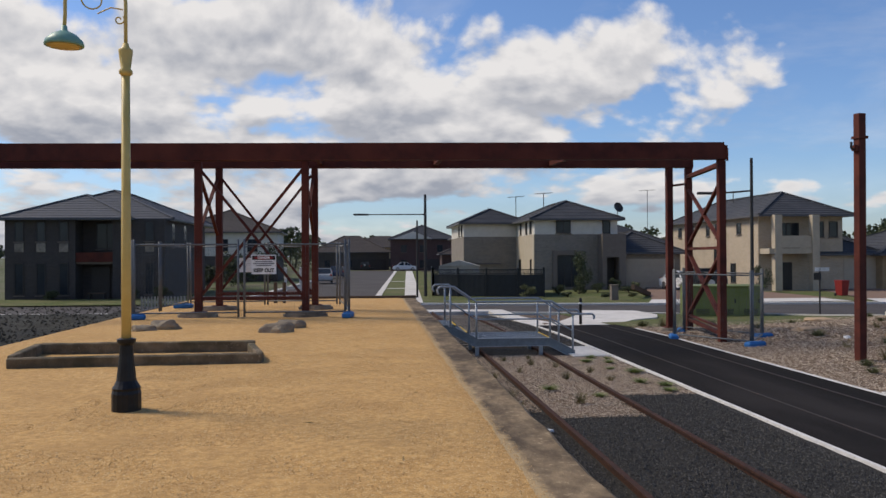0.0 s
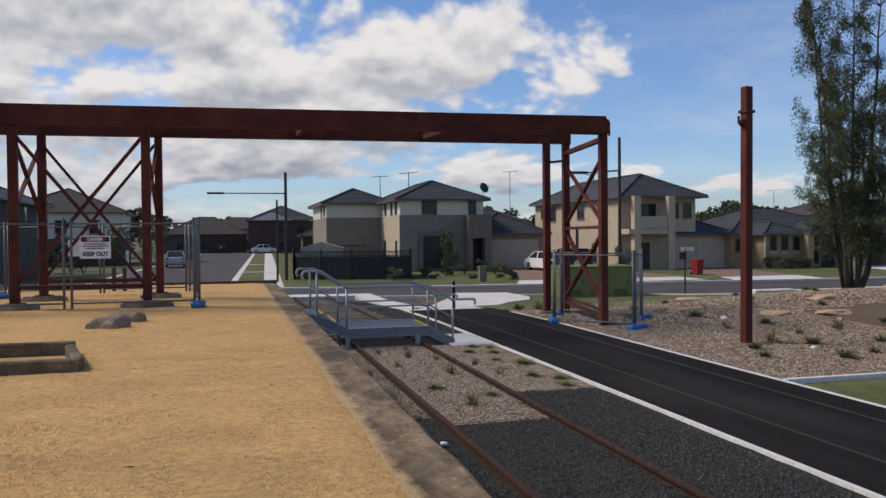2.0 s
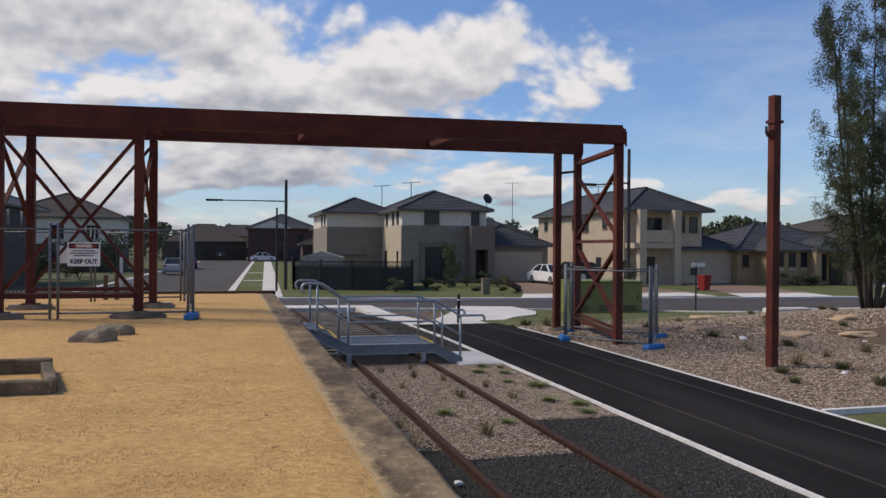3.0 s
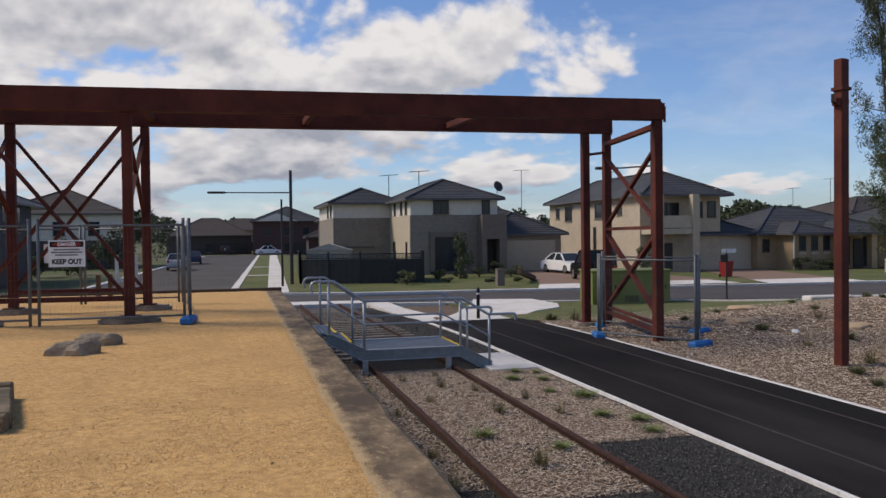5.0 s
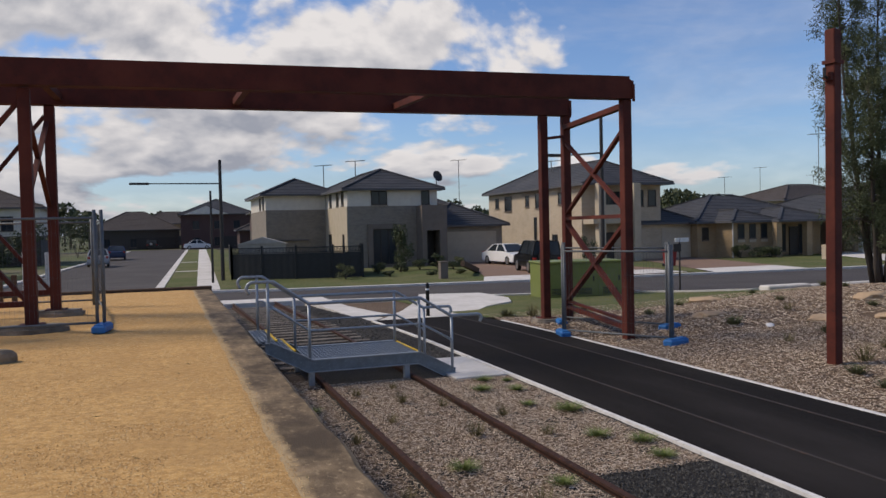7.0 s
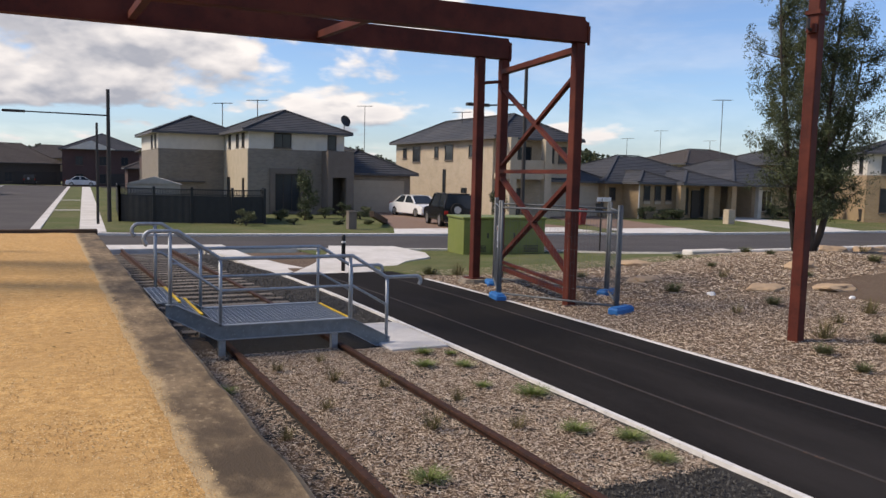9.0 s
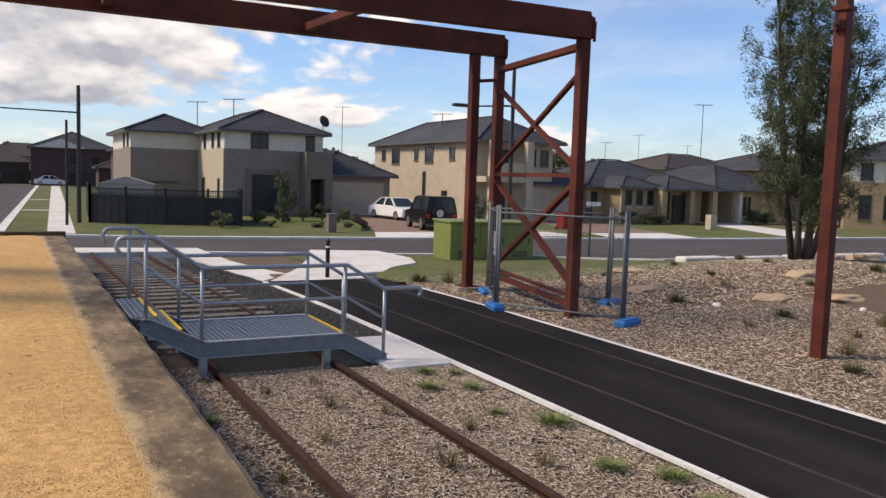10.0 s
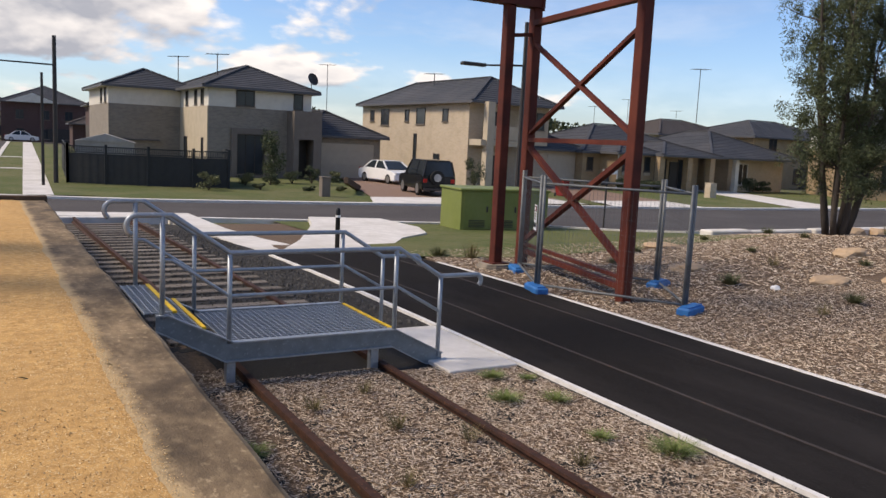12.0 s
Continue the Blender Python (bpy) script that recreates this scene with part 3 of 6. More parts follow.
sheet("driveway_carport", M_CONC, 0, 1, 41.6, 57.5, 0.080, 4, 8, left=lambda y: 39.6 + (y - 42) * 0.50, right=lambda y: 44.2 + (y - 42) * 0.46, label="pale concrete driveway up to the carport", category="driveway")
# side street
sl = lambda y: -10.5 + 0.052 * (y - 50)
sr = lambda y: -2.3 + 0.052 * (y - 50)
sheet("side_street", M_ROAD, 0, 1, 45, 146, 0.012, 6, 60, left=sl, right=sr, label="grey asphalt side street between the houses", category="road")
sheet("side_street_kerb", M_CONC, 0, 1, 47, 140, 0.10, 1, 60, left=sr, right=lambda y: sr(y) + 0.4, thick=0.2, label="concrete kerb of the side street", category="kerb")
sheet("side_street_kerb_west", M_CONC, 0, 1, 47, 140, 0.10, 1, 60, left=lambda y: sl(y) - 0.4, right=sl, thick=0.2, label="concrete kerb of the side street", category="kerb")
sheet("street_verge", M_LAWN, 0, 1, 47, 140, 0.06, 3, 50, left=lambda y: sr(y) + 0.41, right=lambda y: sr(y) + 2.0, label="grass verge between kerb and footpath", category="lawn")
sheet("street_footpath", M_CONC, 0, 1, 46.5, 140, 0.075, 2, 50, left=lambda y: sr(y) + 2.0, right=lambda y: sr(y) + 3.1, label="narrow concrete footpath beside the side street", category="footpath")
sheet("street_lawn", M_LAWN, 0, 1, 46.5, 140, 0.06, 2, 50, left=lambda y: sr(y) + 3.1, right=lambda y: sr(y) + 4.6, label="grass strip beside the footpath", category="lawn")
for y in (66, 84):
    sheet("footpath_crossing", M_CONC, 0, 1, y, y + 1.1, 0.085, 2, 2, left=lambda v: sr(v) + 0.41, right=lambda v: sr(v) + 2.0, label="concrete strip across the grass verge", category="footpath")
sheet("west_lawn", M_LAWN, -60, -11, 47.5, 54.5, 0.05, 20, 6, right=lambda y: sl(y) - 0.41, label="mown lawn before the dark brick house", category="lawn")
sheet("west_bank", M_SOIL, -45, PX0 - 0.02, 8, 35, 0.38, 50, 40, rough=0.10, label="dark rough earth bank beside the platform", category="bank")

sheet("end_street", M_ROAD, -60, 60, 140.2, 147, 0.02, 20, 2, label="grey asphalt street across the end of the side street", category="road")
# concrete pad at the path's end, slab under the steps, strip across the rails
bm = prism(bmesh.new(), [(3.13, 28.0), (5.6, 28.0), (6.6, 29.2), (7.6, 30.6), (8.9, 31.6), (9.4, 33.0), (9.3, 35.5), (7.0, 36.2), (6.3, 34.0), (4.7, 30.6)], -0.5, -0.20)
solid("footpath_pad", bm, M_CONC, "pale concrete pad where the path meets the road", "pavement")
solid("step_slab", boxes((2.10, 3.0, 18.6, 20.6, -0.25, -0.055), bev=0.01), M_CONC, "pale concrete landing slab at the foot of the steps", "slab")
solid("rail_end_kerb", boxes((-0.9, 2.6, 36.3, 36.65, -0.5, -0.20), bev=0.02), M_CONC, "pale concrete strip across the end of the rails", "kerb")
bm = prism(bmesh.new(), [(3.14, 28.6), (4.3, 29.9), (3.95, 31.2), (3.6, 33.5), (3.5, 37.8), (-0.8, 38.4), (-0.9, 37.2), (2.7, 36.9), (2.8, 33.0)], -0.5, -0.24)
solid("curved_footpath", bm, M_CONC, "pale concrete footpath curving past the rail end", "footpath")
solid("bed_kerb", boxes((16.6, 18.4, 27.95, 28.45, -0.4, 0.19), (18.4, 21.5, 28.1, 28.5, -0.4, 0.14), (21.7, 27.0, 28.1, 28.5, -0.4, 0.16), bev=0.04), M_CONC, "pale concrete kerb at the mulch bed's rim", "kerb")


# ---- rails ----
def rail_profile(bm, x, y0, y1, top):
    prof = [(-0.035, 0), (0.035, 0), (0.037, -0.03), (0.010, -0.045), (0.010, -0.12), (0.065, -0.14), (0.065, -0.155), (-0.065, -0.155), (-0.065, -0.14), (-0.010, -0.12), (-0.010, -0.045), (-0.037, -0.03)]
    ys = [y0 + (y1 - y0) * k / 12 for k in range(13)]
    rings = []
    for y in ys:
        dz = mixf(0, -0.22, (y - 22) / 18)
        rings.append([bm.verts.new((x + a, y, top + b + dz)) for a, b in prof])
    for A, B in zip(rings, rings[1:]):
        for k in range(12):
            bm.faces.new((A[k], A[(k + 1) % 12], B[(k + 1) % 12], B[k]))
    bm.faces.new(rings[0])
    bm.faces.new(rings[-1][::-1])
    bmesh.ops.recalc_face_normals(bm, faces=bm.faces)
    return bm


track = thing("railway_track", "rusty disused railway track with grey sleepers beside the platform", "railway track")
part("rail", rail_profile(bmesh.new(), 0.0, -14, 36.28, 0.0), M_RAIL, track)
part("rail", rail_profile(bmesh.new(), 1.505, -14, 36.28, -0.016), M_RAIL, track)
sl_me = None
for k in range(26):
    y = 20.9 + 0.60 * k
    if sl_me is None:
        ob = part("sleeper", boxes((-1.2, 1.2, -0.11, 0.11, -0.12, 0.0), bev=0.012), M_SLEEPER, track)
        sl_me = ob.data
    else:
        ob = new("sleeper", sl_me)
        ob.parent = track
    ob.matrix_basis = pose(0.75 + random.uniform(-.04, .04), y, G(0, y) + 0.055, 0, 0, random.uniform(-1.5, 1.5))
embedded = thing("embedded_rails", "thin rusty rail heads set flush in the asphalt path", "rails")
for x in (4.0, 5.42):
    bm = bmesh.new()
    pv = None
    for k in range(43):
        y = -14 + k
        a = [bm.verts.new((x - 0.022, y, G(x, y) + 0.055)), bm.verts.new((x + 0.022, y, G(x, y) + 0.055))]
        b = [bm.verts.new((x - 0.022, y, G(x, y) - 0.02)), bm.verts.new((x + 0.022, y, G(x, y) - 0.02))]
        if pv:
            bm.faces.new((pv[0], pv[1], a[1], a[0]))
            bm.faces.new((pv[0], a[0], b[0], pv[2]))
            bm.faces.new((pv[1], pv[3], b[1], a[1]))
        pv = (*a, *b)
    part("rail_head", bm, M_SEAM, embedded)


# ---- gantry ----
def h_post(bm, x, y, z0, z1, w=0.20, d=0.20, t=0.018):
    box(bm, x - w / 2, x + w / 2, y - d / 2, y + d / 2, z0, z1, bev=0.012)
    return bm


def box_beam(bm, p0, p1, h, w):
    """A plated beam from p0 to p1 (bottom centre line), sloping with its ends."""
    a, b = Vector(p0), Vector(p1)
    d = b - a
    side_v = Vector((-d.y, d.x, 0)).normalized() * w / 2
    hz = Vector((0, 0, h))
    ends = [[bm.verts.new(q) for q in (e - side_v, e + side_v, e + side_v + hz, e - side_v + hz)] for e in (a, b)]
    for k in range(4):
        bm.faces.new((ends[0][k], ends[0][(k + 1) % 4], ends[1][(k + 1) % 4], ends[1][k]))
    bm.faces.new(ends[0][::-1])
    bm.faces.new(ends[1])
    bmesh.ops.recalc_face_normals(bm, faces=bm.faces)
    bmesh.ops.bevel(bm, geom=[e for e in bm.edges if e.verts[0].co.x > 5 and e.verts[1].co.x > 5 and abs(e.verts[0].co.z - e.verts[1].co.z) < .01 and e.verts[0].co.z > p1[2] + .1], offset=0.09, segments=3, affect="EDGES")
    return bm


gantry = thing("crane_gantry", "red-oxide steel crane gantry with twin beams on braced legs", "gantry")
FY, BY, BZ, BH = 21.25, 25.05, 5.02, 0.468
FL, BL = 22.05, 25.05
bm = box_beam(bmesh.new(), (-26, 23.30, BZ - 0.01), (7.15, FY, BZ), BH, 0.28)
beam = part("front_beam", bm, M_RUSTRED, gantry)
part("end_plate", boxes((7.10, 7.15, FY - 0.17, FY - 0.142, BZ - 0.06, BZ + 0.30)), M_RUSTRED, beam)
bm = box_beam(bmesh.new(), (-26, BL, BZ + 0.01), (7.72, BY, BZ + 0.18), BH, 0.28)
beam = part("back_beam", bm, M_RUSTRED, gantry)
part("end_plate", boxes((7.64, 7.69, BY - 0.17, BY - 0.142, BZ + 0.12, BZ + 0.48)), M_RUSTRED, beam)
for x in (-4.3, -0.7, 3.0):
    part("cross_tie", bar(bmesh.new(), (x, 21.75 - 0.06 * x, BZ + 0.16), (x, BY, BZ + 0.28), 0.14, 0.14), M_RUSTRED, gantry)
LEGS = {"a": (-7.48, FL + 0.18, PZ + 0.14), "b": (-4.55, FL, PZ + 0.14), "c": (-7.44, BL, PZ + 0.14), "d": (-4.50, BL, PZ + 0.14), "e": (7.02, FY + 0.02, -0.14), "f": (7.60, BY, -0.2), "g": (6.95, BY, -0.01)}
for k, (x, y, z0) in LEGS.items():
    bm = h_post(bmesh.new(), x, y, z0, BZ - 0.045 if k in "ab" else BZ + 0.10 if k in "cd" else BZ - 0.004 if k == "e" else BZ + 0.17)
    box(bm, x - 0.2, x + 0.2, y - 0.2, y + 0.2, z0, z0 + 0.025)
    part("leg", bm, M_RUSTRED, gantry)


def brace(a, b, w=0.09):
    part("brace", bar(bmesh.new(), a, b, w, w * 0.7), M_RUSTRED, gantry)


for ya, yb, up in ((FL + 0.18, FL, 0.0), (BL, BL, 0.1)):
    brace((-7.46, ya - 0.03, BZ - 0.2 + up), (-4.6, yb - 0.03, PZ + 0.55), 0.10)
    brace((-4.6, yb + 0.05, BZ - 0.2 + up), (-7.46, ya + 0.05, PZ + 0.55), 0.10)
    brace((-7.46, ya, PZ + 0.52), (-4.6, yb, PZ + 0.52), 0.14)
for x, yf in ((-7.48, FL + 0.18), (-4.55, FL)):
    brace((x, yf, BZ - 0.25), (x, BL, 3.0))
    brace((x, yf, 3.0), (x, BL, BZ - 0.2))
brace((7.03, FY, BZ - 0.12), (7.59, BY, BZ - 0.12), 0.16)
brace((7.03, FY, 2.55), (7.59, BY, 2.55), 0.12)
brace((7.03, FY, 0.14), (7.59, BY, 0.26), 0.13)
brace((7.03, FY, 0.30), (7.59, BY, 0.40), 0.09)
brace((7.03, FY, BZ - 0.55), (7.59, BY, 2.65), 0.10)
brace((7.03, FY + 0.03, 2.65), (7.59, BY, BZ - 0.5), 0.10)
brace((7.03, FY, 2.45), (7.59, BY, 0.40), 0.12)
brace((7.03, FY + 0.03, 0.5), (7.59, BY, 2.45), 0.12)
brace((6.95, BY, BZ - 0.42), (7.59, BY, BZ - 0.34), 0.10)


def footing(x, y, z0, z1, rx, ry, label):
    bm = bmesh.new()
    pts = [(x + rx * math.cos(a * math.pi / 6) * random.uniform(0.85, 1.1), y + ry * math.sin(a * math.pi / 6) * random.uniform(0.85, 1.1)) for a in range(12)]
    prism(bm, pts, z0, z1)
    bmesh.ops.bevel(bm, geom=[e for e in bm.edges if all(v.co.z > z1 - 0.01 for v in e.verts)], offset=min(0.05, (z1 - z0) * 0.4), segments=2, affect="EDGES")
    return solid("concrete_footing", bm, M_FOOTING, label, "footing", kind="", group="gantry footings")


for k in "abcd":
    x, y, z = LEGS[k]
    footing(x, y, PZ - 0.06, z, 0.58, 0.34, "low rough concrete footing under a gantry leg")
footing(6.95, BY, -0.4, -0.01, 0.42, 0.42, "round concrete footing under the rear gantry leg")
footing(7.02, FY, -0.4, -0.14, 0.40, 0.36, "flat concrete footing under the front gantry leg")
footing(7.60, BY, -0.5, -0.2, 0.30, 0.30, "flat concrete footing under a gantry leg")

# lone steel post
post = thing("steel_post", "tall rusty steel post with clamps standing in mulch", "post")
bm = h_post(bmesh.new(), 0, 0, -0.5, 5.58, 0.20, 0.18, 0.02)
part("column", bm, M_RUSTRED, post)
part("clamp", boxes((-0.13, 0.13, -0.12, 0.12, 5.0, 5.06), (-0.17, -0.09, -0.07, 0.07, 4.72, 4.85)), M_RUSTRED, post)
part("insulator", tube(bmesh.new(), [(-0.15, 0, 4.75), (-0.24, 0, 4.78), (-0.24, 0, 4.92)], 0.028), M_FRAME, post)
post.matrix_world = pose(8.40, 17.05, 0, 0, 0.3, 12)

# ---- steel access steps over the rails ----
steps = thing("access_steps", "galvanised steel access steps with handrails bridging the track", "steps")
X0, X1, Y0, Y1, DZ = -0.18, 1.68, 19.10, 20.62, 0.325
XT, XB = -0.88, 2.27


def stringer(y):
    bm = bmesh.new()
    top = [(XT, PZ - 0.05), (XT + 0.10, PZ - 0.05), (X0 + 0.05, DZ + 0.01), (X1 - 0.02, DZ + 0.01), (XB, 0.02)]
    low = [(XT, PZ - 0.20), (XT + 0.06, PZ - 0.23), (X0 - 0.04, DZ - 0.18), (X1 - 0.06, DZ - 0.18), (XB - 0.22, -0.09), (XB, -0.09)]
    pts = top + low[::-1]
    vs = [[bm.verts.new((x, y + o, z)) for x, z in pts] for o in (-0.01, 0.01)]
    bm.faces.new(vs[0])
    bm.faces.new(vs[1][::-1])
    m = len(pts)
    for i in range(m):
        bm.faces.new((vs[0][i], vs[1][i], vs[1][(i + 1) % m], vs[0][(i + 1) % m]))
    bmesh.ops.recalc_face_normals(bm, faces=bm.faces)
    return bm, top, low


def flange(pts, y):
    bm = bmesh.new()
    rings = [[bm.verts.new((x, y + a, z + b)) for a, b in ((-0.04, -0.007), (0.04, -0.007), (0.04, 0.007), (-0.04, 0.007))] for x, z in pts]
    for A, C in zip(rings, rings[1:]):
        for k in range(4):
            bm.faces.new((A[k], A[(k + 1) % 4], C[(k + 1) % 4], C[k]))
    bm.faces.new(rings[0][::-1])
    bm.faces.new(rings[-1])
    bmesh.ops.recalc_face_normals(bm, faces=bm.faces)
    return bm


for y in (Y0, Y1):
    bm, top_line, low_line = stringer(y)
    st = part("stringer", bm, M_GALVDARK, steps)
    part("flange", flange(top_line, y), M_GALV, st)
    part("flange", flange(low_line, y), M_GALV, st)


def grating(x0, x1, z):
    bm = bmesh.new()
    k = x0
    while k <= x1 + 0.001:
        box(bm, k - 0.004, k + 0.004, Y0 + 0.01, Y1 - 0.01, z - 0.016, z)
        k += 0.066
    k = Y0 + 0.03
    while k < Y1:
        box(bm, x0, x1, k - 0.007, k + 0.007, z - 0.014, z + 0.001)
        k += 0.075
    return bm


part("deck_grating", grating(X0, X1, DZ), M_GALV, steps, "open steel bar grating deck")
for x0, x1, z in ((-0.98, XT + 0.16, PZ - 0.02), (XT + 0.22, XT + 0.44, PZ - 0.20), (1.74, 2.02, DZ - 0.19)):
    part("tread", grating(x0, x1, z), M_GALV, steps)
for x, z in ((XT + 0.16, PZ - 0.018), (XT + 0.44, PZ - 0.198), (X1 - 0.03, DZ + 0.003)):
    part("nosing", boxes((x, x + 0.04, Y0 + 0.015, Y1 - 0.015, z - 0.02, z + 0.004)), M_YELLOW, steps, "yellow safety nosing strip")
for x in (X0 + 0.02, 1.42):
    for y in (Y0 + 0.03, Y1 - 0.03):
        part("support_leg", boxes((x - 0.045, x + 0.045, y - 0.045, y + 0.045, -0.2, DZ - 0.2)), M_GALV, steps)


def arc(cx, cz, r, a0, a1, y, n=8):
    return [(cx + r * math.cos(radians(a0 + (a1 - a0) * k / n)), y, cz + r * math.sin(radians(a0 + (a1 - a0) * k / n))) for k in range(n + 1)]


RH = 0.91
for y in (Y0, Y1):
    zt, zd, zb = PZ + RH, DZ + RH, 0.02 + RH - 0.02
    pts = arc(XT - 0.16, zt - 0.10, 0.10, 235, 90, y) + [(XT + 0.15, y, zt), (X0 + 0.0, y, zd), (X1, y, zd), (XB - 0.06, y, zb), (XB + 0.40, y, zb)] + arc(XB + 0.42, zb - 0.07, 0.07, 85, -50, y)
    part("handrail", tube(bmesh.new(), pts, 0.027, 10), M_GALV, steps, smooth=True)
    h = 0.48
    part("mid_rail", tube(bmesh.new(), [(XT + 0.06, y, PZ + h), (XT + 0.15, y, PZ + h), (X0, y, DZ + h), (X1, y, DZ + h), (XB - 0.05, y, 0.02 + h)], 0.019, 8), M_GALV, steps, smooth=True)
    for x, z0, z1 in ((XT + 0.06, PZ - 0.08, zt), (X0, DZ, zd), (X1 - 0.03, DZ, zd), (XB - 0.05, -0.02, zb)):
        part("rail_post", tube(bmesh.new(), [(x, y, z0), (x, y, z1)], 0.025, 10), M_GALV, steps, smooth=True)

# ---- lamp post on the platform ----
lamp = thing("platform_lamp", "heritage lamp post, cream column on black fluted base", "lamp post", (-5.39, 8.62, PZ))
lm = bmesh.new()
lathe(lm, [(0.155, 0), (0.155, 0.20), (0.145, 0.235), (0.15, 0.26), (0.125, 0.30), (0.105, 0.34), (0.075, 0.62), (0.07, 0.72), (0.095, 0.75), (0.10, 0.79), (0.07, 0.80)], 16)
part("base", lm, M_BLACK, lamp, "black cast-iron base", smooth=False)
part("column", lathe(bmesh.new(), [(0.052, 0.79), (0.050, 1.8), (0.044, 3.745)], 16), M_CREAM, lamp, smooth=True)
part("collar", lathe(bmesh.new(), [(0.046, 3.665), (0.072, 3.695), (0.072, 3.725), (0.052, 3.745), (0.075, 3.925), (0.075, 3.955), (0.045, 3.975), (0.028, 4.025)], 16), M_CREAM, lamp, smooth=True)
arm_pts = [(0, 0, 3.965), (0.0, 0, 4.475)] + [(-0.32 + 0.32 * math.cos(radians(a)), 0, 4.475 + 0.34 * math.sin(radians(a))) for a in range(15, 181, 15)] + [(-0.64, 0, 4.325), (-0.65, 0, 4.165)]
part("arm", tube(bmesh.new(), arm_pts, 0.02, 8), M_CREAM, lamp, smooth=True)


def spiral(cx, cz, r0, r1, a0, a1, n=20):
    return [(cx + (r0 + (r1 - r0) * k / n) * math.cos(radians(a0 + (a1 - a0) * k / n)), 0, cz + (r0 + (r1 - r0) * k / n) * math.sin(radians(a0 + (a1 - a0) * k / n))) for k in range(n + 1)]


part("scroll", tube(bmesh.new(), spiral(-0.33, 4.505, 0.05, 0.20, 60, -330), 0.009, 6), M_CREAM, lamp)
part("scroll", tube(bmesh.new(), spiral(-0.07, 4.285, 0.015, 0.06, 0, 400), 0.008, 6), M_CREAM, lamp)
part("scroll", tube(bmesh.new(), [(-0.03, 0, 4.395), (-0.16, 0, 4.415), (-0.30, 0, 4.345)], 0.008, 6), M_CREAM, lamp)
part("shade", lathe(bmesh.new(), [(0.20, 3.985), (0.205, 4.0), (0.19, 4.045), (0.13, 4.105), (0.06, 4.14), (0.035, 4.155), (0.03, 4.205)], 24, (-0.65, 0, 0)), M_PATINA, lamp, "pale green enamel shade", smooth=True)
part("lamp_bowl", lathe(bmesh.new(), [(0.05, 3.955), (0.14, 3.97), (0.185, 3.984)], 24, (-0.65, 0, 0)), M_CREAM, lamp, smooth=True)

# ---- garden trough of old concrete kerbs ----
trough = thing("concrete_planter", "low empty planter of old mossy concrete kerbs", "planter")
TROUGH = [((-8.20, 12.22), (-4.44, 12.42)), ((-4.49, 12.50), (-4.84, 13.92)), ((-4.78, 14.00), (-8.42, 14.02)), ((-8.44, 13.95), (-8.17, 12.30))]
for (ax, ay), (bx, by) in TROUGH:
    L = math.hypot(bx - ax, by - ay)
    bm = boxes((0, L, -0.065, 0.065, -0.06, 0.17), bev=0.018)
    bmesh.ops.subdivide_edges(bm, edges=[e for e in bm.edges if abs(e.verts[0].co.x - e.verts[1].co.x) > 0.5], cuts=24)
    for v in bm.verts:
        v.co += Vector((0.006, 0.012, 0.012)) * noise.noise(v.co * 4 + Vector((ax, 0, 0)))
    part("kerb", bm, M_OLDKERB, trough).matrix_basis = pose(ax, ay, PZ + (0.03 if ay > 13 else 0.0), 0, 0, math.degrees(math.atan2(by - ay, bx - ax)))


def rock(name, x, y, z, sx, sy, sz, material, label, group):
    bm = bmesh.new()
    bmesh.ops.create_icosphere(bm, subdivisions=3, radius=1.0)
    s = random.uniform(0, 50)
    for v in bm.verts:
        k = 1 + 0.35 * noise.noise(v.co * 1.3 + Vector((s, 0, 0))) + 0.12 * noise.noise(v.co * 4 + Vector((0, s, 0)))
        v.co = Vector((v.co.x * sx * k, v.co.y * sy * k, max(-0.3, min(0.75, v.co.z)) * sz * k))
    ob = finish(name, bm, material)
    ob.location = (x, y, z)
    return tagged(ob, label, "rock", group)


for x, y, sx, sy, sz in ((-7.50, 18.65, 0.34, 0.22, 0.24), (-7.88, 18.3, 0.32, 0.20, 0.13), (-4.62, 18.55, 0.38, 0.20, 0.22), (-4.80, 17.5, 0.36, 0.20, 0.25)):
    rock("rock", x, y, PZ + 0.02, sx, sy, sz, M_ROCK, "low grey-brown weathered rock half sunk in gravel", "platform rocks")
for x, y, sx, sy, sz in ((12.2, 21.0, 0.55, 0.3, 0.12), (13.6, 20.3, 0.6, 0.32, 0.13), (10.6, 23.2, 0.5, 0.3, 0.12), (12.6, 26.0, 0.5, 0.4, 0.14), (15.2, 22.6, 0.5, 0.35, 0.16), (23.5, 28.3, 0.9, 0.5, 0.3), (25.4, 28.0, 0.8, 0.5, 0.3)):
    rock("rock", x, y, G(x, y) + 0.03, sx, sy, sz, M_SANDSTONE, "flat pale sandstone rock lying in the mulch", "garden rocks")


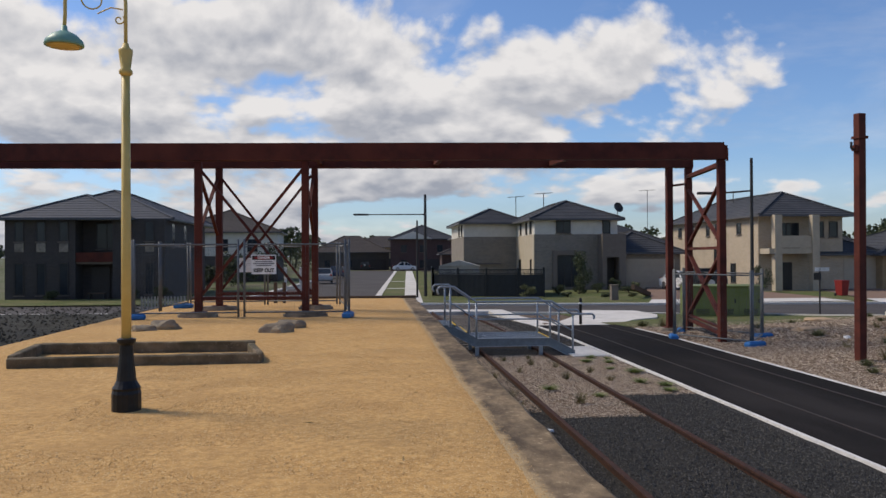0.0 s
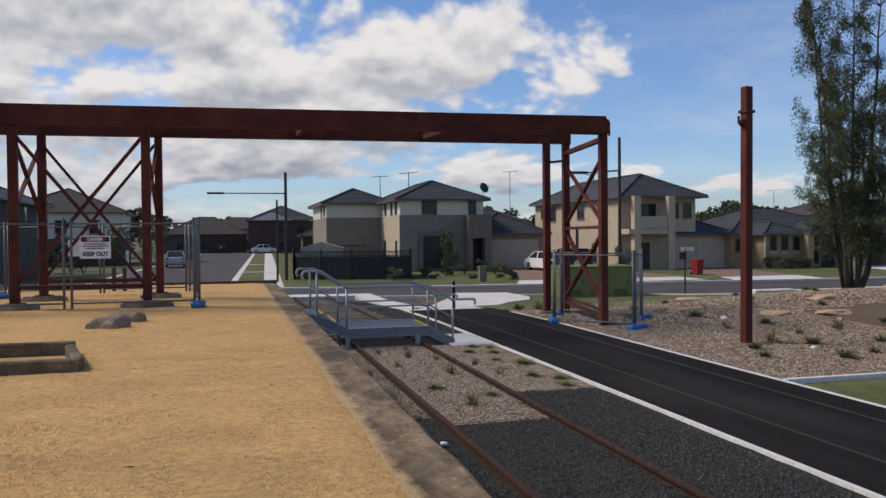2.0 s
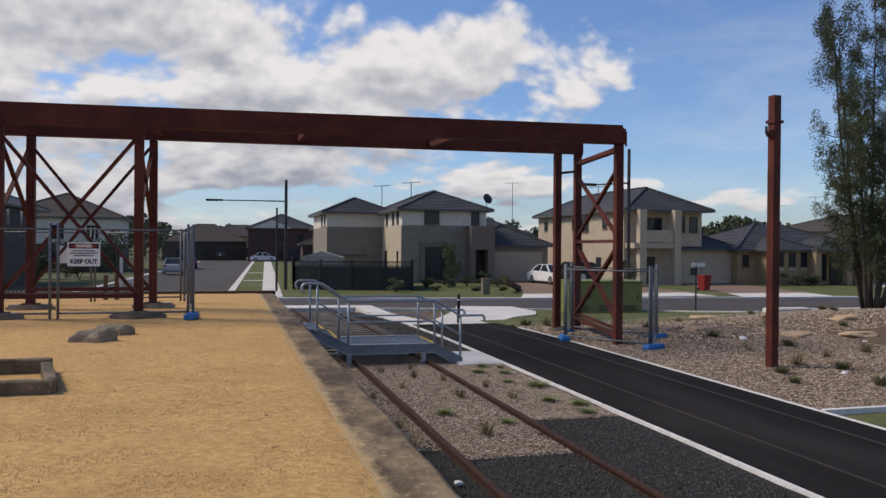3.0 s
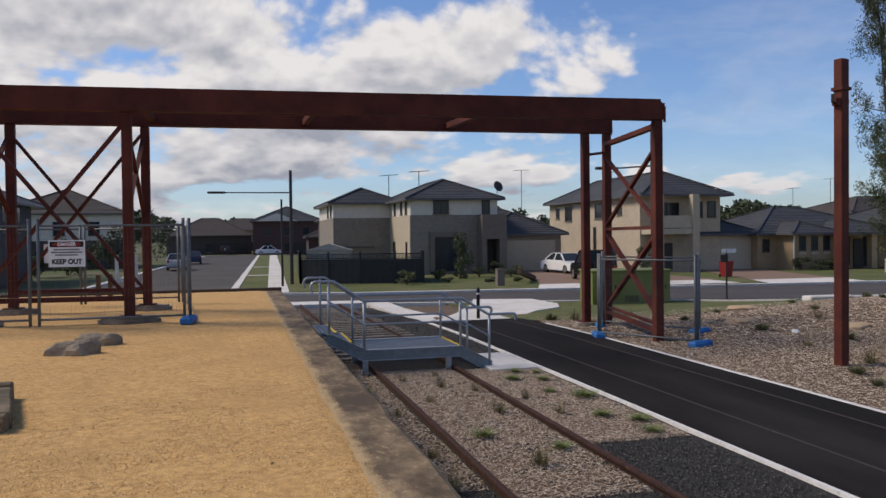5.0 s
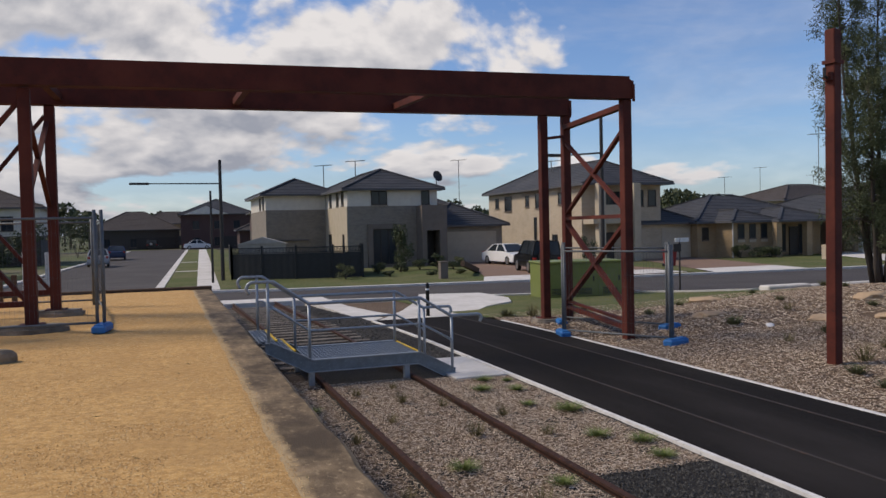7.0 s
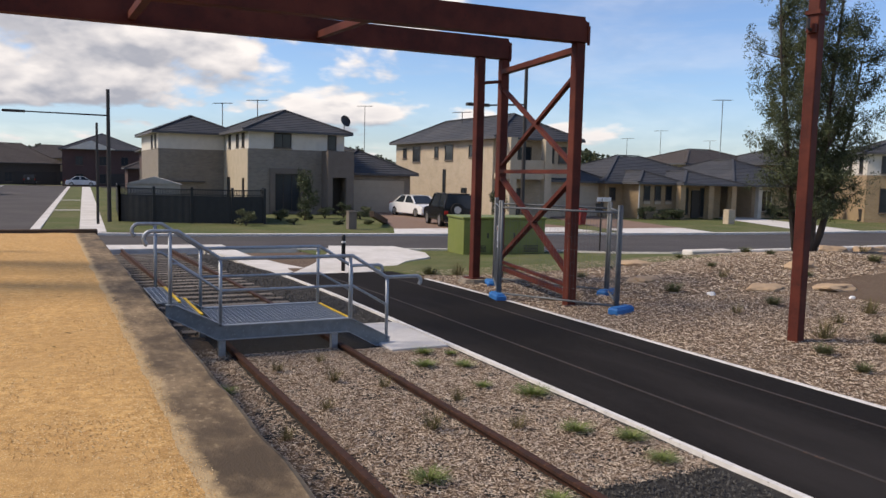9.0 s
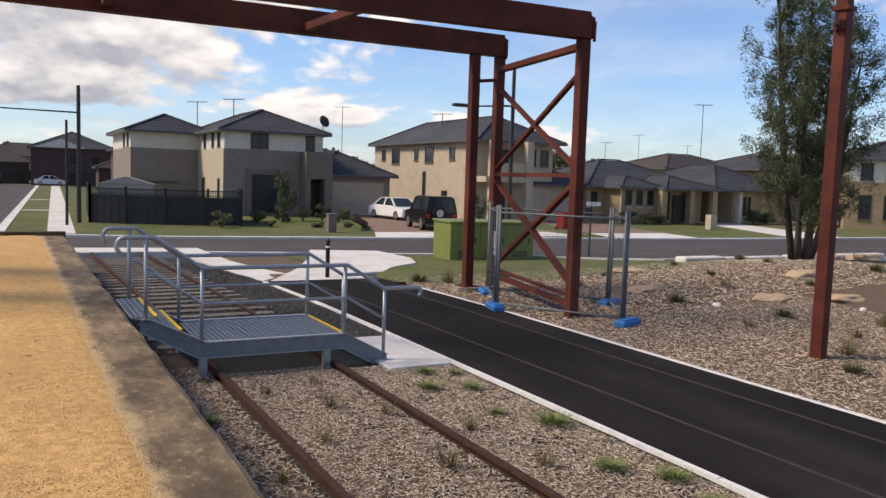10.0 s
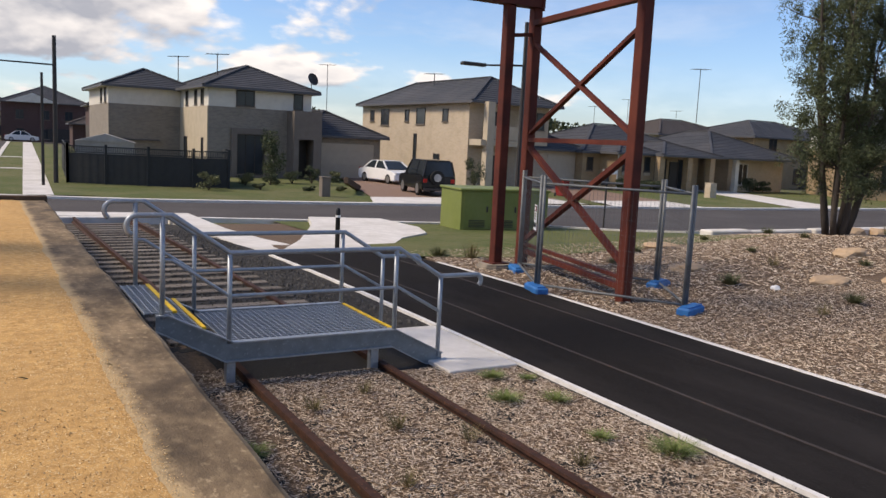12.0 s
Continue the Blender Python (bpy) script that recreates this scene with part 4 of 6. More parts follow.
# ---- temporary fencing ----
def fence_panel(fence, ax, ay, bx, by, z, h):
    a, b = Vector((ax, ay, 0)), Vector((bx, by, 0))
    d = (b - a).normalized()
    L = (b - a).length
    bm = bmesh.new()
    k = 0.1
    while k < L - 0.08:
        p = a + d * k
        bar(bm, (p.x, p.y, z + 0.16), (p.x, p.y, z + h), 0.0018)
        k += 0.075
    for j in range(1, 7):
        zz = z + 0.16 + (h - 0.16) * j / 7
        bar(bm, (a.x, a.y, zz), (b.x, b.y, zz), 0.0018)
    ob = part("mesh_panel", bm, M_GALVDULL, fence, "thin welded wire mesh panel")
    for p in (a + d * 0.05, b - d * 0.05):
        part("post", tube(bmesh.new(), [(p.x, p.y, z + 0.04), (p.x, p.y, z + h + 0.14)], 0.030, 8), M_GALVDULL, ob, smooth=True)
    for zz in (z + 0.16, z + h):
        part("rail", tube(bmesh.new(), [(a.x + d.x * .05, a.y + d.y * .05, zz), (b.x - d.x * .05, b.y - d.y * .05, zz)], 0.021, 8), M_GALVDULL, ob, smooth=True)


def fence_foot(fence, x, y, z, rz):
    bm = boxes((-0.30, 0.30, -0.115, 0.115, 0, 0.13), bev=0.025)
    box(bm, -0.26, 0.26, -0.075, 0.075, 0.13, 0.15)
    part("foot", bm, M_BLUE, fence, "blue plastic foot block").matrix_basis = pose(x, y, z, 0, 0, rz)


FZ = PZ + 0.02
pf = thing("temporary_fence", "galvanised temporary mesh fence round the gantry legs on gravel", "fence")
for a, b in (((-9.05, 21.5), (-6.24, 21.5)), ((-6.18, 21.5), (-3.40, 21.5)), ((-3.34, 21.52), (-3.5, 24.1)), ((-3.5, 24.15), (-3.8, 26.7)), ((-9.08, 21.55), (-9.0, 24.1)), ((-9.0, 24.15), (-8.75, 26.7)), ((-8.75, 26.8), (-6.25, 26.9)), ((-6.25, 26.9), (-3.85, 26.8))):
    fence_panel(pf, *a, *b, FZ, 1.98)
fence_foot(pf, -3.37, 21.45, FZ, 80)
fence_foot(pf, -9.0, 21.45, FZ, 10)
fence_foot(pf, -8.8, 26.2, FZ, 0)
gf = thing("temporary_fence", "galvanised temporary mesh fence on blue feet in mulch", "fence")
RA, RB, RC, RD = (6.08, 22.45), (7.38, 20.2), (8.62, 22.1), (7.25, 24.65)
for a, b in ((RA, RB), (RB, RC), (RC, RD), (RD, RA)):
    fence_panel(gf, *a, *b, -0.12, 1.92)
fence_foot(gf, 6.05, 22.4, -0.10, 75)
fence_foot(gf, 7.42, 20.15, -0.10, 20)
fence_foot(gf, 8.6, 22.05, -0.08, 20)
fence_foot(gf, 7.1, 24.5, -0.14, 70)


def words(text, size, material, parent, loc, rot, width=None, name="lettering"):
    cu = bpy.data.curves.new(name, "FONT")
    cu.body, cu.size, cu.align_x, cu.align_y, cu.extrude = text, size, "CENTER", "CENTER", 0.001
    cu.offset = size * 0.045
    tmp = new(name, cu)
    bpy.context.view_layer.update()
    me = bpy.data.meshes.new_from_object(tmp.evaluated_get(bpy.context.evaluated_depsgraph_get()))
    bpy.data.objects.remove(tmp)
    if width:
        xs = [v.co.x for v in me.vertices]
        s = width / (max(xs) - min(xs))
        for v in me.vertices:
            v.co.x *= s
    me.materials.clear()
    me.materials.append(material)
    ob = new(name, me)
    ob.parent = parent
    ob.matrix_basis = pose(*loc, *rot)
    return ob


def danger_sign(x, y, z, rz, w, h, group=""):
    s = thing("danger_sign", "white danger keep-out sign wired to the mesh fence", "sign", (x, y, z), rz, group)
    part("panel", boxes((-w / 2, w / 2, -0.004, 0.004, 0, h)), M_SIGNWHITE, s)
    part("header", boxes((-w * .46, w * .46, -0.008, -0.004, h * .74, h * .95)), M_SIGNBLACK, s)
    part("header_oval", lathe(bmesh.new(), [(0.5, 0), (0.5, 0.003)], 20), M_SIGNRED, s).matrix_basis = Matrix.Translation((0, -0.0085, h * .845)) @ Matrix.Rotation(radians(90), 4, "X") @ Matrix.Diagonal((w * .8, h * .18, 1, 1))
    words("DANGER", h * .17, M_SIGNWHITE, s, (0, -0.0135, h * .845), (90, 0, 0), w * .5)
    words("KEEP OUT", h * .25, M_SIGNBLACK, s, (0, -0.006, h * .19), (90, 0, 0), w * .82)
    for k, ww in ((0.64, .7), (0.54, .84), (0.44, .62)):
        part("text_line", boxes((-w * ww / 2, w * ww / 2, -0.007, -0.004, h * k - .012, h * k + .018)), M_SIGNGREY, s)
    return s


danger_sign(-5.61, 21.46, PZ + 1.20, 0, 0.66, 0.52, "danger signs")
back_sign = thing("blank_sign", "plain white back of a sign wired to the rear fence", "sign", (-6.80, 26.75, PZ + 1.15), 4)
part("panel", boxes((-0.33, 0.33, -0.004, 0.004, 0, 0.48)), M_SIGNWHITE, back_sign)
danger_sign(6.24, 22.80, 0.95, 242, 0.30, 0.45, "danger signs")

# ---- small street things ----
kiosk = thing("utility_kiosk", "olive-green steel electrical kiosk on the lawn", "utility box", (12.42, 33.45, G(11.7, 33)), -8)
part("body", boxes((-1.55, 1.55, -0.85, 0.85, 0, 1.28), bev=0.015), M_BOXGREEN, kiosk)
part("lid", boxes((-1.60, 1.60, -0.90, 0.90, 1.28, 1.36), bev=0.02), M_BOXGREEN, kiosk)
for x in (-1.0, 0.0, 1.0):
    part("door", boxes((x - 0.47, x + 0.47, -0.872, -0.852, 0.08, 1.22), bev=0.006), M_BOXGREEN, kiosk)
    part("vent", boxes(*[(x - 0.28, x + 0.28, -0.885, -0.872, 0.14 + 0.05 * k, 0.165 + 0.05 * k) for k in range(5)]), M_FRAME, kiosk)
    part("handle", boxes((x + 0.32, x + 0.37, -0.90, -0.872, 0.62, 0.80)), M_FRAME, kiosk)
bollard = thing("bollard", "slim black bollard at the end of the path", "bollard", (4.95, 28.75, -0.22))
part("shaft", lathe(bmesh.new(), [(0.055, 0), (0.055, 0.95), (0.03, 1.0)], 12), M_BLACK, bollard, smooth=True)
part("band", lathe(bmesh.new(), [(0.058, 0.78), (0.058, 0.83)], 12), M_SIGNWHITE, bollard)
sgn = thing("street_sign", "small white sign plate on a thin dark post", "sign", (16.45, 32.6, G(16.4, 32.6)))
part("pole", tube(bmesh.new(), [(0, 0, -0.1), (0, 0, 2.05)], 0.035), M_FRAME, sgn)
part("plate", boxes((-0.22, 0.42, -0.03, -0.01, 1.92, 2.08)), M_SIGNWHITE, sgn)
part("plate", boxes((-0.28, 0.05, -0.03, -0.01, 1.55, 1.85)), M_FRAME, sgn)


def street_light(x, y, h, arm, label, r=0.075):
    s = thing("street_light", label, "street lamp", (x, y, G(x, y)), 0, "street lights")
    part("pole", tube(bmesh.new(), [(0, 0, 0), (0, 0, h)], r, 8, r * 0.8), M_FRAME, s)
    if arm:
        ax, ay, az, back = arm
        part("outreach_arm", tube(bmesh.new(), [(0, 0, az), (ax, ay, az - 0.1)], 0.04, 8, 0.03), M_FRAME, s)
        part("lantern", boxes((ax - 0.9, ax + 0.1, ay - 0.13, ay + 0.13, az - 0.16, az - 0.04), bev=0.03), M_FRAME, s)
    return s


street_light(1.33, 54.0, 6.95, (-3.9, -1.8, 5.60, 0), "dark street light with a long outreach arm beside the footpath", 0.11)
street_light(0.64, 52.0, 5.1, None, "thin dark pole beside the footpath", 0.07)
street_light(15.1, 36.0, 7.3, (-1.6, 0.3, 5.75, 0), "dark street light with an outreach arm by the road", 0.09)


# ---- houses ----
def hip_roof(parent, x0, x1, y0, y1, z, pitch, over=0.45, material=None, course=0.34):
    """A tiled hip roof in stepped courses, with gutter and soffit."""
    material = material or M_ROOF
    x0, x1, y0, y1 = x0 - over, x1 + over, y0 - over, y1 + over
    half = min(x1 - x0, y1 - y0) / 2
    t = math.tan(radians(pitch))
    n = max(3, int(half / (course * math.cos(radians(pitch)))))
    bm = bmesh.new()

    def ring(s, zz):
        return [bm.verts.new(p + (zz,)) for p in ((x0 + s, y0 + s), (x1 - s, y0 + s), (x1 - s, y1 - s), (x0 + s, y1 - s))]
    prev = ring(0, z)
    lip = 0.035
    up = ring(0, z + lip)
    for k in range(4):
        bm.faces.new((prev[k], prev[(k + 1) % 4], up[(k + 1) % 4], up[k]))
    prev = up
    for i in range(1, n + 1):
        s = half * i / n * 0.999
        a = ring(s, z + s * t)
        for k in range(4):
            bm.faces.new((prev[k], prev[(k + 1) % 4], a[(k + 1) % 4], a[k]))
        if i < n:
            b = ring(s, z + s * t + lip)
            for k in range(4):
                bm.faces.new((a[k], a[(k + 1) % 4], b[(k + 1) % 4], b[k]))
            prev = b
        else:
            bm.faces.new(a)
    roof = part("roof", bm, material, parent)
    zt = z + half * t
    bm = bmesh.new()
    ends = [(x0 + half, y0 + half), (x1 - half, y0 + half)] if x1 - x0 > y1 - y0 else [(x0 + half, y0 + half), (x0 + half, y1 - half)]
    for cx, cy in ((x0, y0), (x1, y0), (x1, y1), (x0, y1)):
        e = min(ends, key=lambda q: abs(q[0] - cx) + abs(q[1] - cy))
        bar(bm, (cx, cy, z + 0.06), (*e, zt + 0.06), 0.2, 0.09)
    if ends[0] != ends[1]:
        bar(bm, (*ends[0], zt + 0.06), (*ends[1], zt + 0.06), 0.2, 0.09)
    part("ridge_capping", bm, material, roof)
    bm = boxes((x0 - .05, x1 + .05, y0 - .05, y0 + .04, z - 0.13, z + .01), (x0 - .05, x1 + .05, y1 - .04, y1 + .05, z - 0.13, z + .01), (x0 - .05, x0 + .04, y0 + .04, y1 - .04, z - 0.13, z + .01), (x1 - .04, x1 + .05, y0 + .04, y1 - .04, z - 0.13, z + .01))
    part("gutter", bm, M_FASCIA, roof)
    part("soffit", boxes((x0 + .04, x1 - .04, y0 + .04, y1 - .04, z - 0.10, z - 0.06)), M_WHITEWALL, roof)


def wall(parent, x0, x1, y0, y1, z0, z1, material):
    return part("wall", boxes((x0, x1, y0, y1, z0, z1)), material, parent)


def window(parent, x0, x1, z0, z1, at, face="y", frame_mat=None, mull=1, name="window"):
    """A framed window on a wall face; at is the face's plane, seen from the lower side."""
    fm = frame_mat or M_FRAME
    t, d = 0.07, 0.05
    bm = bmesh.new()
    rings = []
    for q, o in ((0, at - d), (t, at - d), (t, at + .01), (0, at + .01)):
        pts = ((x0 + q, z0 + q), (x1 - q, z0 + q), (x1 - q, z1 - q), (x0 + q, z1 - q))
        rings.append([bm.verts.new((u, o, w) if face == "y" else (o, u, w)) for u, w in pts])
    for k in range(4):
        A, C = rings[k], rings[(k + 1) % 4]
        for j in range(4):
            bm.faces.new((A[j], A[(j + 1) % 4], C[(j + 1) % 4], C[j]))
    bmesh.ops.recalc_face_normals(bm, faces=bm.faces)
    flip = (lambda s: s) if face == "y" else (lambda s: (s[2], s[3], s[0], s[1], s[4], s[5]))
    fr = part(name, bm, fm, parent)
    for k in range(1, mull + 1):
        c = x0 + (x1 - x0) * k / (mull + 1)
        part("mullion", boxes(flip((c - .025, c + .025, at - d + .004, at + .01, z0 + t, z1 - t))), fm, fr)
    part("pane", boxes(flip((x0 + t, x1 - t, at - .015, at + .008, z0 + t, z1 - t))), M_GLASS, fr)
    part("sill", boxes(flip((x0 - .06, x1 + .06, at - .09, at + .01, z0 - .07, z0 - .004))), M_TAUPE, fr)
    return fr


def garage_door(parent, x0, x1, z0, z1, at, material=None):
    d = part("garage_door", boxes((x0, x1, at - .02, at + .01, z0, z1)), material or M_GARAGE, parent)
    n = 5
    for k in range(n):
        a, b = z0 + (z1 - z0) * k / n, z0 + (z1 - z0) * (k + 1) / n
        part("door_panel", boxes((x0 + .03, x1 - .03, at - .045, at - .02, a + .012, b - .012), bev=0.008), material or M_GARAGE, d)


def antenna(parent, x, y, z, h=2.0, w=1.5):
    a = part("antenna_mast", tube(bmesh.new(), [(x, y, z - 2.2), (x, y, z + h)], 0.035, 6), M_FASCIA, parent)
    bm = bmesh.new()
    bar(bm, (x - w / 2, y, z + h - .1), (x + w / 2, y, z + h), 0.05)
    for k in range(7):
        xx = x - w / 2 + w * k / 6
        bar(bm, (xx, y - .35, z + h - .1 + .1 * k / 6), (xx, y + .35, z + h - .1 + .1 * k / 6), 0.03)
    part("antenna", bm, M_FASCIA, a)


B = -0.5      # ground at the houses
h1 = thing("corner_house", "two-storey house, grey brick below cream render, slate roof", "house", (-0.53, 0, 0))
wall(h1, 10.76, 17.55, 63.0, 76, B, 4.0, M_BRICKGREY)
wall(h1, 10.76, 17.55, 63.0, 76, 4.0, 5.22, M_WHITEWALL)
wall(h1, 5.96, 10.74, 71.0, 82, B, 4.0, M_BRICKGREY)
wall(h1, 5.96, 10.74, 71.0, 82, 4.0, 5.22, M_WHITEWALL)
part("wall_return", boxes((10.70, 10.757, 63.02, 70.98, B, 3.99)), M_BEIGE, h1)
hip_roof(h1, 10.76, 17.55, 63.0, 76, 5.24, 23)
hip_roof(h1, 5.96, 11.5, 71.0, 82, 5.24, 23)
wall(h1, 17.6, 23.0, 63.6, 74, B, 2.4, M_BRICKGREY)
hip_roof(h1, 16.8, 23.0, 63.6, 76, 2.5, 26)
garage_door(h1, 18.3, 22.5, B + .05, 2.0, 63.6)
for s in ((15.9, 16.25, 61.6, 63.0, B, 3.98), (17.25, 17.8, 61.6, 63.0, B, 3.98), (16.25, 17.25, 61.6, 63.0, 2.15, 3.98)):
    part("portal", boxes(s), M_TAUPE, h1)
part("front_door", boxes((16.3, 17.2, 62.85, 62.95, B + .1, 2.1)), M_FRAME, h1)
for s in ((12.2, 12.55, 62.8, 63.0, B, 2.7), (14.35, 14.7, 62.8, 63.0, B, 2.7), (12.55, 14.35, 62.8, 63.0, 2.35, 2.7)):
    part("window_surround", boxes(s), M_TAUPE, h1)
window(h1, 12.56, 14.34, B + .25, 2.33, 63.0, mull=2)
window(h1, 12.5, 13.7, 4.10, 5.1, 63.0)
window(h1, 16.3, 16.95, 4.05, 5.1, 63.0, mull=0)
for y in (64.2, 66.0, 68.6):
    window(h1, y, y + .7, 4.1, 5.1, 10.76, face="x", mull=0)
window(h1, 64.0, 64.5, .3, 2.0, 10.70, face="x", mull=0)
window(h1, 68.6, 69.5, B + .1, 2.0, 10.70, face="x", mull=0)
for y in (72.0, 74.2):
    window(h1, y, y + .8, 4.1, 5.1, 5.96, face="x", mull=0)
part("awning_rail", boxes((6.6, 9.3, 70.8, 71.0, 1.55, 1.63)), M_FASCIA, h1)
antenna(h1, 11.6, 76, 6.4, 1.6)
antenna(h1, 12.8, 69, 6.6, 1.2)
dish = thing("satellite_dish", "round black satellite dish above the roof edge", "satellite dish", (17.77, 63.6, 5.3), 20)
part("bowl", lathe(bmesh.new(), [(0.05, 0.0), (0.25, 0.05), (0.42, 0.14), (0.43, 0.15), (0.25, 0.07), (0.05, 0.02)], 18), M_FRAME, dish).matrix_basis = pose(0, 0, 0.85, 70, 0, 0)
part("mast", tube(bmesh.new(), [(0, 0, 0), (0, 0.05, 0.85)], 0.03, 6), M_FASCIA, dish)

h2 = thing("cream_house", "two-storey cream brick house with balcony and hip roof", "house", (-1.05, 0, 0))
wall(h2, 27.5, 34.2, 58.2, 75.7, B, 5.25, M_BRICKCREAM)
hip_roof(h2, 27.5, 34.2, 57.6, 75.7, 5.27, 27)
for x in (28.0, 30.9):
    part("porch_column", boxes((x, x + .55, 56.6, 57.15, B, 5.25)), M_BEIGE, h2)
part("balcony_floor", boxes((27.6, 31.45, 56.7, 58.2, 2.35, 2.75)), M_BEIGE, h2)
part("balustrade", boxes((28.55, 30.9, 56.75, 56.80, 2.80, 3.7)), M_BEIGE, h2)
window(h2, 28.7, 30.7, 2.8, 4.7, 58.2, mull=1, name="balcony_door")
window(h2, 32.0, 32.7, 3.6, 4.8, 58.2, mull=0)
window(h2, 33.1, 33.8, 3.6, 4.8, 58.2, mull=0)
part("front_door", boxes((29.0, 30.1, 58.1, 58.2, B + .1, 1.7)), M_FRAME, h2)
for y, z0, z1, w in ((61.0, 3.9, 4.8, .8), (64.4, 3.7, 4.9, 1.4), (67, 3.9, 4.8, .7), (70.5, 3.6, 4.9, 1.5), (73.3, 3.9, 4.8, .8), (65.6, .8, 3.0, .5), (62, 0, 1.6, .9)):
    window(h2, y, y + w, z0, z1, 27.5, face="x", mull=0)
wall(h2, 34.21, 37.35, 58.3, 66, B, 2.25, M_BRICKCREAM)
hip_roof(h2, 32.2, 37.35, 58.3, 66, 2.32, 24)
garage_door(h2, 34.3, 36.9, B + .05, 1.95, 58.3)
antenna(h2, 30.1, 68, 6.7, 1.1)

h3 = thing("brick_bungalow", "single-storey tan brick house with a low grey roof", "house")
wall(h3, 35.9, 37.6, 57.5, 66, B, 2.25, M_BRICKTAN)
wall(h3, 37.6, 41.2, 55.6, 66, B, 2.25, M_BRICKTAN)
wall(h3, 41.2, 46.6, 56.4, 66, B, 2.25, M_BRICKTAN)
hip_roof(h3, 35.9, 48.6, 57.5, 68, 2.30, 21)
hip_roof(h3, 37.6, 41.2, 55.6, 62, 2.32, 21)
hip_roof(h3, 41.2, 46.6, 54.8, 62, 2.31, 17)
for x in (40.75, 43.6, 46.0):
    part("porch_pier", boxes((x, x + .5, 54.6, 55.1, B, 2.2)), M_BRICKTAN, h3)
for x in (38.05, 39.1, 40.15):
    window(h3, x, x + .58, 1.0, 2.1, 55.6, mull=0)
    part("window_apron", boxes((x - .02, x + .60, 55.54, 55.597, .72, .92)), M_BEIGE, h3)
window(h3, 36.3, 36.9, .9, 1.9, 57.5, mull=0)
window(h3, 41.7, 43.2, B + .4, 2.0, 56.4)
window(h3, 44.4, 45.8, B + .2, 2.0, 56.4)
part("front_door", boxes((43.5, 44.3, 56.3, 56.39, B, 1.8)), M_FRAME, h3)
part("side_gate", boxes((34.9, 35.88, 58.6, 58.7, B, 1.5)), M_FRAME, h3, "dark steel side gate")
part("downpipe", tube(bmesh.new(), [(37.53, 55.5, B), (37.53, 55.5, 2.2)], .05, 6), M_FRAMEWHITE, h3)

h4 = thing("carport_house", "low brick house with a wide dark carport", "house")
wall(h4, 50.3, 57, 56.6, 66, B, 2.25, M_BRICKCREAM)
wall(h4, 46.7, 50.3, 61.0, 66, B, 2.25, M_BRICKTAN)
hip_roof(h4, 46.9, 57, 55.4, 68, 2.32, 21)
window(h4, 51.4, 52.6, .1, 1.9, 56.6, frame_mat=M_FRAMEWHITE)
part("porch_column", boxes((49.9, 50.28, 55.5, 55.88, B, 2.2)), M_WHITEWALL, h4)
part("meter_box", boxes((47.6, 48.5, 60.86, 60.99, .6, 1.8)), M_FRAMEWHITE, h4)

h5 = thing("brown_house", "two-storey house, tan brick below pale render, grey roof", "house", (55.8, 50.0, 0), -40)
wall(h5, 0, 12, 0, 10, B, 3.3, M_BRICKTAN)
wall(h5, 0, 12, 0, 10, 3.3, 5.0, M_WHITEWALL)
hip_roof(h5, 0, 12, 0, 10, 5.05, 20)
for x in (1.0, 2.8, 5.4, 8.6):
    window(h5, x, x + .9, 3.45, 4.8, 0.0, mull=0)
    window(h5, x, x + .9, .4, 2.3, 0.0, mull=0)
for y in (1.2, 4.6):
    window(h5, y, y + 1.0, 3.45, 4.8, 0.0, face="x", mull=0)
for x, y, top in ((31.56, 95, 10.2), (52.5, 62, 9.8), (75.0, 95, 9.45), (69.2, 95, 8.15), (84.1, 95, 8.45)):
    mast = thing("tv_antenna", "thin television antenna on a tall mast behind the roofs", "antenna", (x, y, B), 0, "far antennas")
    antenna(mast, 0, 0, 2.2, top - B - 2.2, 1.8)

hl = thing("dark_brick_house", "two-storey dark brick house with a broad hip roof", "house")
wall(hl, -26.9, -22.4, 55, 68, B, 4.9, M_BRICKDARK)
wall(hl, -20.0, -16.6, 55, 68, B, 4.9, M_BRICKDARK)
wall(hl, -22.4, -20.0, 56.4, 68, B, 4.9, M_BRICKDARK)
part("balcony_panel", boxes((-22.4, -20.0, 55.05, 55.2, 2.05, 2.68)), M_RUSTRED, hl, "rust-red balcony panel")
part("balcony_floor", boxes((-22.4, -20.0, 55.21, 56.39, 1.9, 2.05)), M_TAUPE, hl)
part("front_door", boxes((-21.8, -20.6, 56.3, 56.39, B, 1.7)), M_FRAME, hl)
hip_roof(hl, -26.9, -16.6, 56.0, 71, 4.95, 22.5, material=M_ROOFLIGHT)
hip_roof(hl, -26.9, -19.1, 55.0, 64, 4.97, 22.5, material=M_ROOFLIGHT)
for x in (-26.3, -24.9, -23.45, -17.9):
    window(hl, x, x + .62, B + .35, 2.0, 55.0, mull=0)
    window(hl, x, x + .62, 3.42, 4.75, 55.0, mull=0)
    part("window_apron", boxes((x + .02, x + .60, 54.97, 55.01, 2.72, 3.30)), M_FOOTING, hl, "pale panel below the window")
window(hl, -21.5, -20.1, 2.9, 4.7, 56.4)
for y in (57.0, 60.5, 64.0):
    window(hl, y, y + .8, 3.0, 4.7, -16.6, face="x", mull=0)
bench = thing("garden_bench", "small dark bench under the balcony of the brick house", "bench", (-20.3, 54.2, B + .08))
part("seat", boxes((-.55, .55, -.2, .2, .38, .44)), M_TIMBER, bench)
for x in (-.5, .42):
    part("leg", boxes((x, x + .08, -.18, .18, 0, .38)), M_FRAME, bench)


